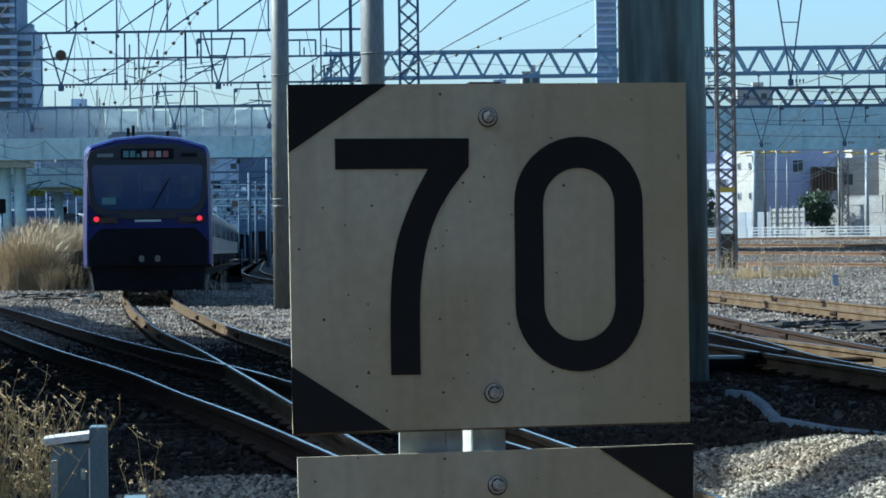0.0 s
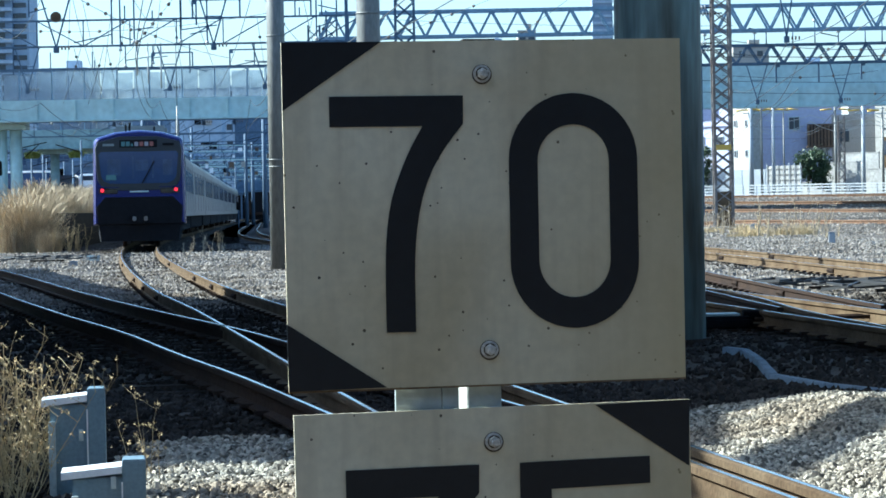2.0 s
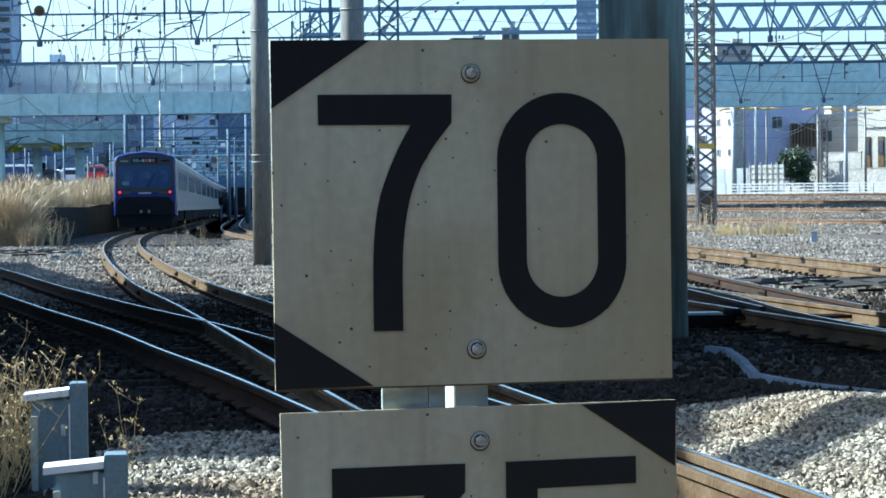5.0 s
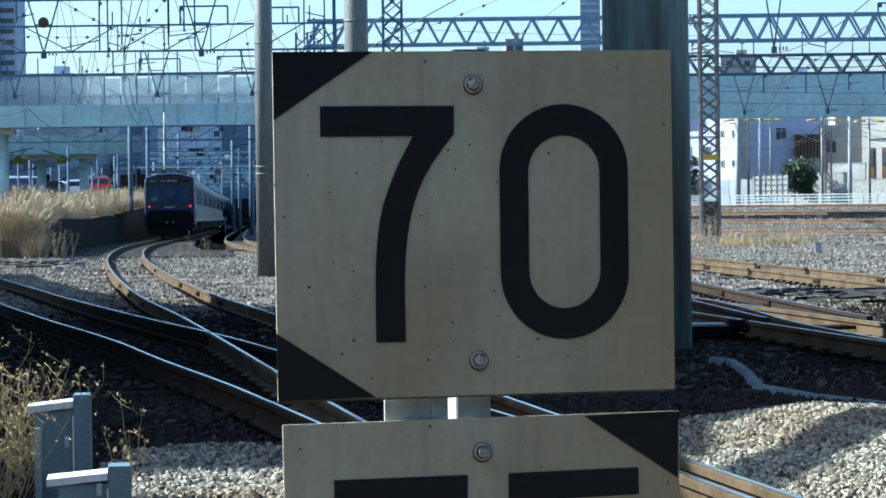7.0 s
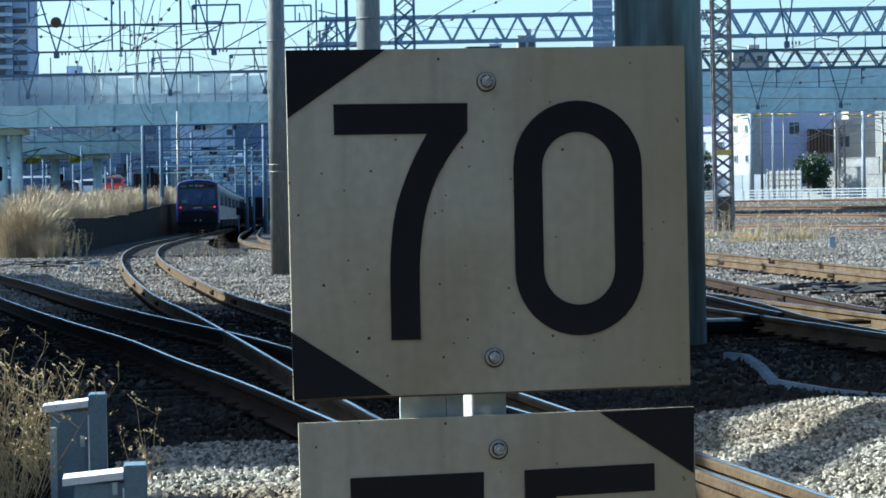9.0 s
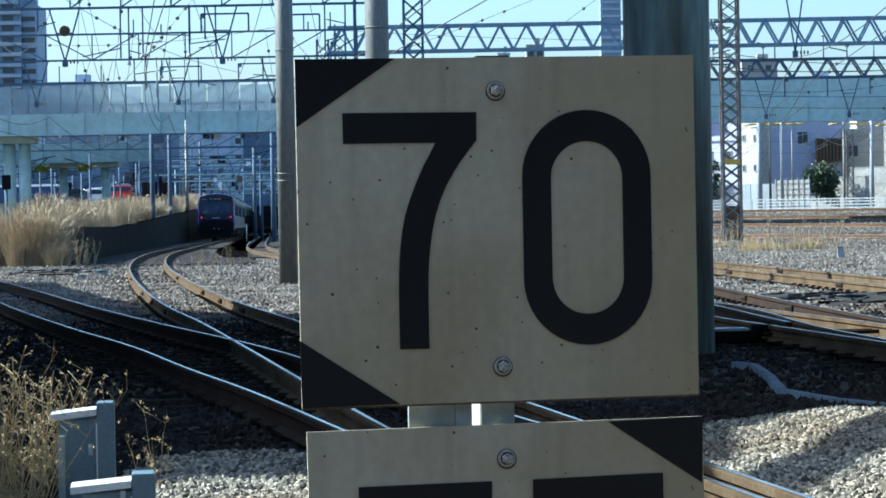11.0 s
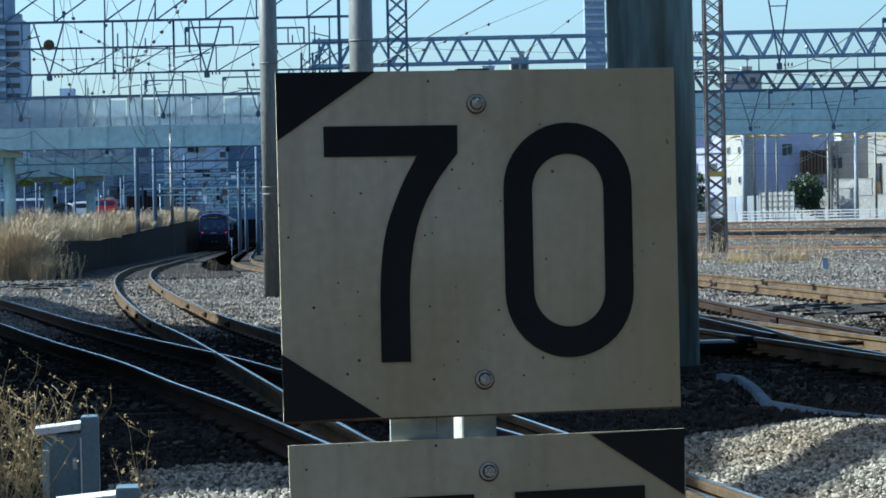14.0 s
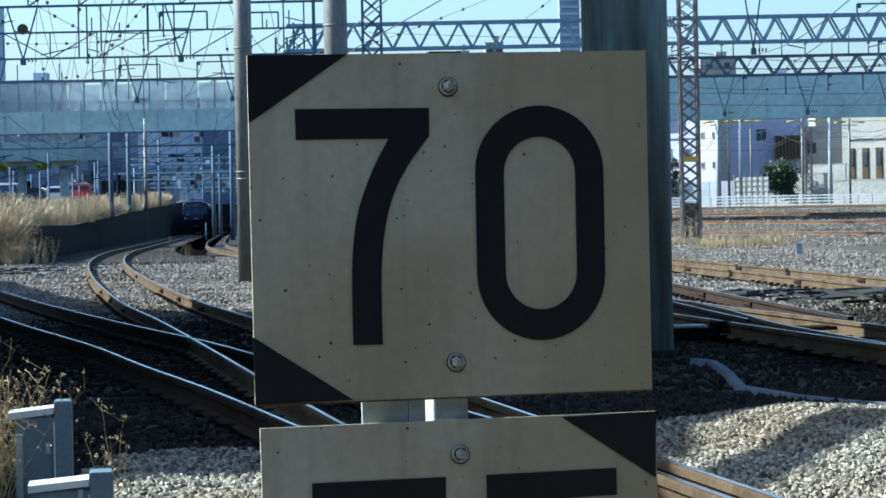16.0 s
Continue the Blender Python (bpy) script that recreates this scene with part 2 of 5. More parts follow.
    "trough": material("pale concrete cable trough lid", (0.2, 0.25, 0.31), 0.85, scale=3, vary=0.2, per_object=0.15),
    "cable": material("black rubber cable", (0.02, 0.02, 0.022), 0.6, bump=0),
    "red_car": material("red car paint", (0.5, 0.03, 0.03), 0.3, bump=0),
}


# ---- mesh helpers ----
def mesh_of(name, verts, faces, mat, smooth=False):
    me = bpy.data.meshes.new(name)
    me.from_pydata([tuple(v) for v in verts], [], faces)
    me.materials.append(mat)
    if smooth:
        me.polygons.foreach_set("use_smooth", [True] * len(me.polygons))
    me.update()
    return me


def part(name, data, mat, parent=None, label="", at=None):
    """Links a bmesh or a mesh as one object under a thing."""
    if isinstance(data, bmesh.types.BMesh):
        bmesh.ops.recalc_face_normals(data, faces=data.faces)
        me = bpy.data.meshes.new(name)
        data.to_mesh(me)
        data.free()
        me.materials.append(mat)
    else:
        me = data
    ob = new(name, me)
    if parent:
        ob.parent = parent
    if at is not None:
        ob.matrix_basis = at
    if label:
        tagged(ob, label)
    return ob


def thing(name, x, y, z, label, category, group="", kind="", rz=0):
    ob = new(name)
    ob.matrix_basis = pose(x, y, z, 0, 0, rz)
    return tagged(ob, label, category, group, kind)


def box(sx, sy, sz, x=0, y=0, z=0, bevel=0.0, m=None):
    """A box of that size with its base's middle at x, y, z."""
    bm = bmesh.new()
    bmesh.ops.create_cube(bm, size=1, matrix=Matrix.Translation((x, y, z + sz / 2)) @ Matrix.Diagonal((sx, sy, sz, 1)))
    if bevel:
        bmesh.ops.bevel(bm, geom=list(bm.edges), offset=bevel, segments=2, affect="EDGES")
    if m:
        bmesh.ops.transform(bm, matrix=m, verts=bm.verts)
    return bm


def rod(r1, r2, p, q, n=12):
    p, q = Vector(p), Vector(q)
    bm = bmesh.new()
    m = Matrix.Translation((p + q) / 2) @ (q - p).to_track_quat("Z", "Y").to_matrix().to_4x4()
    bmesh.ops.create_cone(bm, cap_ends=True, segments=n, radius1=r1, radius2=r2, depth=(q - p).length, matrix=m)
    for f in bm.faces:
        f.smooth = len(f.verts) == 4
    return bm


def bar(p, q, w, h=None):
    """Verts and faces of a square bar from p to q."""
    h = h or w
    p, q = Vector(p), Vector(q)
    d = (q - p).normalized()
    s = d.cross(Vector((0, 0, 1)))
    s = s.normalized() if s.length > 1e-3 else Vector((1, 0, 0))
    u = s.cross(d)
    c = [s * w / 2 * i + u * h / 2 * j for i, j in ((-1, -1), (1, -1), (1, 1), (-1, 1))]
    return [e + k for e in (p, q) for k in c], [(0, 1, 2, 3), (7, 6, 5, 4), (0, 4, 5, 1), (1, 5, 6, 2), (2, 6, 7, 3), (3, 7, 4, 0)]


def bar_part(name, p, q, w, mat, parent, h=None):
    return part(name, mesh_of(name, *bar(p, q, w, h), mat), mat, parent)


def sweep(name, pts, profile, mat, up=Vector((0, 0, 1)), smooth=False):
    """A profile (across, up) carried along points."""
    v, f, k = [], [], len(profile)
    for i, p in enumerate(pts):
        d = (Vector(pts[min(i + 1, len(pts) - 1)]) - Vector(pts[max(i - 1, 0)])).normalized()
        s = d.cross(up).normalized()
        v += [Vector(p) + s * a + up * b for a, b in profile]
    for i in range(len(pts) - 1):
        for j in range(k):
            a, b = i * k + j, i * k + (j + 1) % k
            f.append((a, b, b + k, a + k))
    f += [tuple(range(k))[::-1], tuple(range((len(pts) - 1) * k, len(pts) * k))]
    return mesh_of(name, v, f, mat, smooth)


def spline(table):
    """A smooth function through (y, x) rows, straight beyond its ends."""
    ys, xs = np.array(table, float).T
    m = np.gradient(xs, ys)

    def value(y):
        if y <= ys[0]:
            return float(xs[0] + (y - ys[0]) * m[0])
        if y >= ys[-1]:
            return float(xs[-1] + (y - ys[-1]) * m[-1])
        i = int(np.searchsorted(ys, y) - 1)
        h = ys[i + 1] - ys[i]
        t = (y - ys[i]) / h
        return float((2 * t**3 - 3 * t**2 + 1) * xs[i] + (t**3 - 2 * t**2 + t) * h * m[i]
                     + (3 * t**2 - 2 * t**3) * xs[i + 1] + (t**3 - t**2) * h * m[i + 1])
    return value


# centre lines of the tracks: x as a function of y
LINE_A = spline([(-20, 5.6), (0, 2.42), (9.6, 0.88), (15.5, -0.05), (23, -1.17), (30, -2.23), (36.4, -3.27), (45, -4.5), (59.5, -6.42),
                 (78, -8.65), (105.7, -11.4), (154, -14.6), (186, -16.6), (240, -20), (295, -23.2), (443, -31.5), (600, -40)])
LINE_B = spline([(-20, 5.6), (0, 2.42), (9.6, 0.82), (14.2, -0.1), (17.6, -0.82), (20.3, -1.45), (23.8, -2.22), (29.1, -3.55), (35, -4.97), (49.3, -8.2), (80, -15.6), (140, -30)])
LINE_C = spline([(8, 5.9), (21.6, 4.2), (29, 3.31), (42, 1.75), (70, -2.0), (120, -8.1), (170, -12), (200, -13.9), (300, -20.2), (440, -28.5)])
LINE_D = spline([(8, 5.95), (21.6, 4.23), (26.4, 3.92), (31.8, 3.74), (42.7, 3.55), (70, 2.9), (150, 0), (300, -8)])
LINE_E = spline([(10, 8.6), (38.9, 7.1), (57.9, 6.25), (90, 4.7), (200, 0), (300, -5)])


def rise(x, y):
    """The ground's height: level on the left, rising gently to the far right."""
    k = min(max((y - 95) / 110, 0), 1) * min(max((x - 4) / 10, 0), 1)
    return 1.75 * k * k * (3 - 2 * k)


def ground_z(x, y):
    z = -0.2 + rise(x, y)
    if y < 60:
        z += 0.035 * noise.noise((x * 0.8, y * 0.5, 3)) + 0.02 * noise.noise((x * 2.5, y * 2.0, 7))
        # heaped ballast beside the nearest track
        z += 0.13 * math.exp(-((x - 2.35 - 0.05 * (y - 14)) / 0.8) ** 2) * math.exp(-((y - 14.5) / 2.4) ** 2)
    return z


# ---- ground ----
def build_ground():
    xs = [-3000, -1200, -500, -250, -120, -70] + list(np.arange(-45, -8, 2.0)) + list(np.arange(-8, 9, 0.25)) + list(np.arange(9, 60, 2.0)) + [70, 120, 250, 500, 1200, 3000]
    ys = [-3000, -800, -200, -60, -20] + list(np.arange(-8, 9, 1.0)) + list(np.arange(9, 40, 0.25)) + list(np.arange(40, 120, 2.0)) + list(np.arange(120, 260, 8.0)) + [280, 330, 400, 520, 700, 1000, 1600, 3500]
    v = [(x, y, ground_z(x, y)) for y in ys for x in xs]
    w = len(xs)
    f = [(j * w + i, j * w + i + 1, (j + 1) * w + i + 1, (j + 1) * w + i) for j in range(len(ys) - 1) for i in range(w - 1)]
    ob = part("ground", mesh_of("ground", v, f, M["ballast"], True), M["ballast"])
    tagged(ob, "grey-brown ballast and dusty earth of a rail yard", "ground", kind="structure")


build_ground()

RAIL = [(-0.0635, -0.153), (0.0635, -0.153), (0.0635, -0.14), (0.012, -0.122), (0.009, -0.05), (0.0325, -0.036), (0.0325, -0.006), (0.024, -0.001),
        (-0.024, -0.001), (-0.0325, -0.006), (-0.0325, -0.036), (-0.009, -0.05), (-0.012, -0.122), (-0.0635, -0.14)]
TOP = [(-0.012, -0.003), (0.012, -0.003), (0.012, 0.0015), (-0.012, 0.0015)]


def steps(y0, y1):
    out, y = [], y0
    while y < y1:
        out.append(y)
        y += 0.5 if y < 60 else 3.0 if y < 150 else 10.0
    return out + [y1]


def lift(x, y):
    return rise(x, y)


def rail_of(line, y0, y1, off, parent, body="rust", z=0.0):
    pts = []
    for y in steps(y0, y1):
        slope = (line(y + 0.1) - line(y - 0.1)) / 0.2
        k = math.hypot(1, slope)
        x, yy = line(y) + off / k, y - off * slope / k
        pts.append((x, yy, z + lift(x, yy)))
    r = part("rail", sweep("rail", pts, RAIL, M[body]), M[body], parent, "rusty steel rail with a polished head")
    part("running_surface", sweep("running_surface", pts, TOP, M["shine"]), M["shine"], r, "polished steel running surface")
    return r


SLEEPER = None


def sleepers(line, y0, y1, parent, width=2.0):
    global SLEEPER
    if SLEEPER is None:
        bm = box(2.0, 0.22, 0.17, 0, 0, -0.335, 0.012)
        SLEEPER = bpy.data.meshes.new("sleeper")
        bm.to_mesh(SLEEPER)
        bm.free()
        SLEEPER.materials.append(M["sleeper"])
    y = y0
    while y < y1:
        slope = (line(y + 0.1) - line(y - 0.1)) / 0.2
        s = new("sleeper", SLEEPER)
        s.parent = parent
        x = line(y)
        s.matrix_basis = pose(x + random.uniform(-0.02, 0.02), y, lift(x, y) - 0.026 + random.uniform(-0.006, 0.006), 0, 0, math.degrees(-math.atan(slope)) + random.uniform(-0.6, 0.6))
        y += 0.62


CLIP = None


def clips(line, y0, y1, off, parent):
    """Rail fastenings, one either side of the rail at each sleeper."""
    global CLIP
    if CLIP is None:
        bm = box(0.09, 0.07, 0.03, 0.075, 0, -0.155, 0.006)
        for s in (-1,):
            b2 = box(0.09, 0.07, 0.03, -0.075, 0, -0.155, 0.006)
            tmp = bpy.data.meshes.new("tmp")
            b2.to_mesh(tmp)
            b2.free()
            bm.from_mesh(tmp)
        CLIP = bpy.data.meshes.new("fastening")
        bm.to_mesh(CLIP)
        bm.free()
        CLIP.materials.append(M["rust"])
    y = y0
    while y < y1:
        slope = (line(y + 0.1) - line(y - 0.1)) / 0.2
        ob = new("fastening", CLIP)
        ob.parent = parent
        ob.matrix_basis = pose(line(y) + off, y, lift(line(y), y), 0, 0, math.degrees(-math.atan(slope)))
        y += 0.62


G = 0.52
TRACKS = {}
for key, line, y0, y1, s0, s1, body, words in (
        ("a", LINE_A, -15, 600, 8, 85, "dull_rail", "railway track curving away, rusty rails on timber sleepers"),
        ("b", LINE_B, 12.6, 140, 16, 60, "rust", "diverging railway track in the shade of an overpass"),
        ("c", LINE_C, 9, 440, 12, 60, "dull_rail", "turnout track with polished railheads beside the column"),
        ("d", LINE_D, 27, 300, 30, 60, "rust", "rusty diverging railway track of a turnout"),
        ("e", LINE_E, 12, 300, 20, 90, "dull_rail", "brown weathered railway track on pale ballast")):
    tr = thing("track", 0, 0, 0, words, "railway track", "tracks", "structure")
    TRACKS[key] = tr
    for off in (-G, G):
        rail_of(line, y0, y1, off, tr, body)
        clips(line, max(s0, 11), min(s1, 48), off, tr)
    sleepers(line, s0, s1, tr)

# fishplated joints in the rails
for key, line, ys in (("a", LINE_A, (36.6, 41.5, 47.0, 61.0)), ("e", LINE_E, (44.0, 56.0)), ("d", LINE_D, (33.5, 38.0))):
    for y in ys:
        for off in (-G, G):
            slope = line(y + 0.5) - line(y - 0.5)
            j = part("fishplate", box(0.075, 0.5, 0.075, 0, 0, -0.12, 0.008), M["rust"], TRACKS[key], "bolted steel fishplate",
                     at=pose(line(y) + off, y, 0, 0, 0, math.degrees(-math.atan(slope))))
            for k in range(4):
                part("bolt", rod(0.014, 0.014, (-0.055, -0.18 + 0.12 * k, -0.085), (0.055, -0.18 + 0.12 * k, -0.085), 6), M["rust"], j)

# frog, guard rails and switch blades
guard = thing("guard_rail", 0, 0, 0, "short rusty guard rail beside the running rail of the turnout", "guard rail", "guard rails", "structure")
rail_of(LINE_A, -4, 12.2, G - 0.15, guard, "dull_rail", -0.01)
blade = thing("switch_blade", 0, 0, 0, "tapered polished switch blade lying against the stock rail", "switch blade", "", "structure")
rail_of(spline([(21, 3.82), (26, 3.52), (31, 3.5), (34, 3.32)]), 21, 34, 0.0, blade, "dull_rail", -0.006)

# far tracks of the yard, running across the rising ground
for x0, ya, x1, yb in ((9, 128, 48, 92), (9, 150, 55, 112), (9, 168, 60, 132), (9, 190, 60, 160)):
    tr = thing("track", 0, 0, 0, "distant rusty orange railway track crossing the yard", "railway track", "tracks", "structure")
    for off in (0, 1.067):
        pts = []
        for i in range(24):
            t = i / 23
            x, y = x0 + (x1 - x0) * t, ya + off + (yb - ya) * t
            pts.append((x, y, rise(x, y) - 0.05))
        r = part("rail", sweep("rail", pts, RAIL, M["rail_orange"]), M["rail_orange"], tr, "rust-orange steel rail")
        part("running_surface", sweep("running_surface", pts, TOP, M["dull_rail"]), M["dull_rail"], r)


# dark strips under the far running lines, standing in for shade beyond the turnout
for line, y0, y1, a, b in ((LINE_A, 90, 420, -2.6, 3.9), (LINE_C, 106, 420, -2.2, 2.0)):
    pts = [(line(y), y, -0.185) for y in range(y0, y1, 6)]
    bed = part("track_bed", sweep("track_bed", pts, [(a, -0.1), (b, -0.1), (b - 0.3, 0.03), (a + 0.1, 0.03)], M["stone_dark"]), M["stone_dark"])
    tagged(bed, "dark bed strip standing in for shade along a running line", "track bed", kind="structure")

# ---- ballast stones ----
def stones(n, x0, x1, y0, y1, s0, s1, test=None, seed=1, sink=0.3, mat="stone", words="loose angular grey ballast stones, dusty and uneven", rough=False):
    rng = np.random.default_rng(seed)
    if rough:
        base = np.array([(1, 0, 0), (-1, 0, 0), (0, 1, 0), (0, -1, 0), (0, 0, 1), (0, 0, -1)], float)
        tri = np.array([(0, 2, 4), (2, 1, 4), (1, 3, 4), (3, 0, 4), (2, 0, 5), (1, 2, 5), (3, 1, 5), (0, 3, 5)])
    else:
        bm = bmesh.new()
        bmesh.ops.create_icosphere(bm, subdivisions=1, radius=1)
        base = np.array([v.co[:] for v in bm.verts])
        tri = np.array([[v.index for v in f.verts] for f in bm.faces])
        bm.free()
    V, F, c = [], [], 0
    for _ in range(n):
        x, y = rng.uniform(x0, x1), rng.uniform(y0, y1)
        if test and not test(x, y):
            continue
        s = rng.uniform(s0, s1)
        k = base * (1 + rng.uniform(-0.32, 0.32, (len(base), 1))) * rng.uniform(0.42, 1.2, 3) * s
        a, b = rng.uniform(0, 6.28), rng.uniform(-0.7, 0.7)
        rz = np.array([[math.cos(a), -math.sin(a), 0], [math.sin(a), math.cos(a), 0], [0, 0, 1]])
        rx = np.array([[1, 0, 0], [0, math.cos(b), -math.sin(b)], [0, math.sin(b), math.cos(b)]])
        V.append(k @ (rz @ rx).T + (x, y, ground_z(x, y) + s * sink * rng.uniform(0.2, 1.9)))
        F.append(tri + c)
        c += len(base)
    me = bpy.data.meshes.new("ballast_stones")
    V, F = np.concatenate(V), np.concatenate(F)
    me.from_pydata(V.tolist(), [], F.tolist())
    me.materials.append(M[mat])
    ob = new("ballast_stones", me)
    return tagged(ob, words, "gravel", kind="stuff")


def off_rails(x, y):
    for line in (LINE_A, LINE_B, LINE_C, LINE_D, LINE_E):
        if abs(abs(x - line(y)) - G) < 0.075:
            return False
    return True


def heap(x, y):
    """Ballast heaped beside the nearest track, coloured pale over its sunlit patches."""
    return off_rails(x, y) and (x > LINE_A(y) + 0.62 and y < 16.4 + 0.25 * math.sin(3 * x) or -1.62 - 0.06 * math.sin(7 * y) < x < LINE_A(y) - 0.75 and y < 14.6 + 0.3 * math.sin(4 * x))


def worn(x, y):
    return off_rails(x, y) and not heap(x, y)


PALE = "angular ballast stones in an uneven heap, coloured pale for sunlight"
stones(80000, 0.9, 3.6, 9.8, 16.8, 0.008, 0.022, heap, 1, mat="stone_pale", words=PALE)
stones(16000, -1.7, -0.3, 10.5, 15, 0.009, 0.024, heap, 2, mat="stone_pale", words=PALE)
# from here dark stones carry the shade between and beyond the rails
stones(22000, -2.6, 4.0, 9.6, 18.5, 0.014, 0.034, worn, 6, mat="stone_dark", words="brown ballast stones between the rails, coloured dark for the shade")
stones(22000, -6.5, 6.5, 17, 36, 0.020, 0.042, off_rails, 3, mat="stone_dark", words="brown ballast stones between the rails, coloured dark for the shade", rough=True)
stones(46000, -9, 10, 34, 60, 0.018, 0.04, off_rails, 4, rough=True)
stones(30000, -16, 14, 58, 100, 0.025, 0.05, off_rails, 5, rough=True)
stones(26000, -15, -6.5, 86, 135, 0.025, 0.05, lambda x, y: -2.4 < x - LINE_A(y) < 3.8 and off_rails(x, y), 8, mat="stone_dark", words="brown ballast stones between the rails, coloured dark for the shade", rough=True)
stones(30000, 5, 40, 95, 195, 0.03, 0.065, None, 7, rough=True)


# ---- overpass above, with its columns ----
def overpass():
    deck = thing("overpass", 0, 27.3, 0, "concrete and steel road overpass crossing above the tracks", "overpass", "", "structure")
    # unseen slab, outlined to cast the shade and cut skylight; near edge skewed
    edge = [(-63, 39), (-63, -17), (-17, -17), (-10, -12.4), (-7.45, -12.5), (-7.25, -10.4), (-5.8, -8.9), (-4.3, -6.8), (-0.6, -6.4), (-0.6, -27), (9, -27), (9, 9), (-0.6, 7), (-0.6, -0.8), (-4.9, -0.4), (-5.4, 11.2), (-9.5, 11.8), (-12.2, 13), (-13.2, 15.5), (-15.1, 22.9), (-18.5, 39)]
    bm = bmesh.new()
    f = bm.faces.new([bm.verts.new((x, y, 5.9)) for x, y in edge])
    r = bmesh.ops.extrude_face_region(bm, geom=[f])
    bmesh.ops.translate(bm, verts=[v for v in r["geom"] if isinstance(v, bmesh.types.BMVert)], vec=(0, 0, 0.5))
    part("deck", bm, M["concrete"], deck, "aged concrete deck slab, outlined to shade the tracks")
    for k in range(3):
        part("girder", box(57, 0.35, 0.9, -34.7, 0.2 + 4.6 * k, 5.0), M["bridge"], deck, "blue-green steel girder")
    part("edge_girder", mesh_of("edge_girder", *bar((-17, -16.6, 5.45), (-10, -12.0, 5.45), 0.35, 0.9), M["bridge"]), M["bridge"], deck)
    # unseen wall on the far left, added to block side light from the rails
    part("abutment", mesh_of("abutment", *bar((-7.6, -9.6, 2.3), (-10.2, 9.2, 2.3), 0.6, 5.4), M["dark_wall"]), M["dark_wall"], deck, "unseen concrete wall added to keep side light off the rails")
    for x, y in ((-12.5, -3.1), (-22, -3.1), (-12.5, 6)):
        part("column", rod(0.385, 0.385, (x, y, -0.3), (x, y, 4.56), 32), M["column"], deck, "weathered teal steel column with rust streaks")
        part("cross_head", box(2.4, 1.2, 0.45, x, y, 4.55, 0.02), M["column"], deck)
    return deck


overpass()

# the stout column behind the signs
col = thing("steel_column", 1.972, 24.2, -0.2, "stout weathered teal steel column with rust streaks, carrying the overpass", "column")
part("shaft", rod(0.385, 0.385, (0, 0, -0.3), (0, 0, 6.1), 48), M["column"], col)
part("base_ring", rod(0.43, 0.43, (0, 0, -0.1), (0, 0, 0.05), 40), M["rust"], col)


# unseen beam on two posts, added to throw the shadow strip across the ballast
def add_shadow_beam():
    g = thing("service_gangway", -7.55, 10.0, -0.2, "unseen slim steel beam added to cast a shadow strip", "gangway")
    bar_part("beam", (0, 0, 5.4), (3.25, 6.56, 5.4), 0.24, M["bridge"], g, 0.22)
    bar_part("post", (0, 0, -0.2), (0, 0, 5.4), 0.1, M["bridge"], g)
    bar_part("post", (3.25, 6.56, -0.2), (3.25, 6.56, 5.4), 0.08, M["bridge"], g)


add_shadow_beam()
# low wall out of view, added so its shadow covers the left ground
ramp = part("wall_ground_shade", box(0.25, 8.5, 1.6, -3.35, 11.4, -0.5), M["concrete"])
tagged(ramp, "unseen low concrete wall added to shade the ground beside the ballast", "wall", kind="structure")


# ---- tubular poles ----
def pole(x, y, r, h, words):
    p = thing("catenary_pole", x, y, -0.2, words, "pole", "tubular poles")
    part("shaft", rod(r, r * 0.93, (0, 0, -0.3), (0, 0, h), 28), M["pole"], p)
    for z in (2.2, 2.35, 5.0):
        part("band", rod(r * 1.03, r * 1.03, (0, 0, z), (0, 0, z + 0.025), 28), M["pole"], p, "steel band clamp")
    return p


pole(-3.44, 58.1, 0.2, 10.5, "grey steel catenary pole standing on ballast")
pole(-1.3, 52, 0.235, 10.5, "grey steel catenary pole behind the speed signs")


# ---- lattice masts and portal beams ----
def lattice_mast(x, y, w, h, pitch, mat, words, z=0.0, leg=0.07, sheath=0.0):
    m = thing("lattice_mast", x, y, z, words, "lattice mast", "lattice masts")
    c = [(-w / 2, -w / 2), (w / 2, -w / 2), (w / 2, w / 2), (-w / 2, w / 2)]
    for a, b in c:
        bar_part("leg", (a, b, -0.3), (a, b, h), leg, mat, m)
    n = int(h / pitch)
    for i in range(n):
        z0, z1 = i * pitch, (i + 1) * pitch
        for k in range(4):
            (a, b), (d, e) = c[k], c[(k + 1) % 4]
            bar_part("brace", (a, b, z0), (d, e, z1), leg * 0.45, mat, m)
            if k in (0, 2):
                bar_part("brace", (d, e, z0), (a, b, z1), leg * 0.45, mat, m)
    if sheath:
        part("sheath", box(w * 1.02, w * 1.02, sheath, 0, 0, 0.1), M["dull_rail"], m, "rust-brown plate sheath at the foot")
        part("name_plate", box(w * 0.9, 0.03, 0.24, 0, -w / 2 - 0.07, 3.4), M["yellow"], m, "faded yellow plate")
        part("footing", box(w * 2.2, w * 2.2, 0.35, 0, 0, -0.3, 0.02), M["concrete"], m, "pale concrete footing")
    return m


def truss(x0, x1, y, z0, z1, pitch, mat, words, style="warren", t=0.09, deep=0.7, legs=()):
    g = thing("portal_beam", (x0 + x1) / 2, y, 0, words, "truss beam", "portal beams")
    a, b = -(x1 - x0) / 2, (x1 - x0) / 2
    for yy in ((0, deep) if deep else (0,)):
        bar_part("chord", (a, yy, z0), (b, yy, z0), t * 1.35, mat, g)
        bar_part("chord", (a, yy, z1), (b, yy, z1), t * 1.35, mat, g)
        n = max(2, round((b - a) / pitch))
        p = (b - a) / n
        for i in range(n):
            u = a + i * p
            if style == "warren":
                bar_part("diagonal", (u, yy, z0), (u + p / 2, yy, z1), t, mat, g)
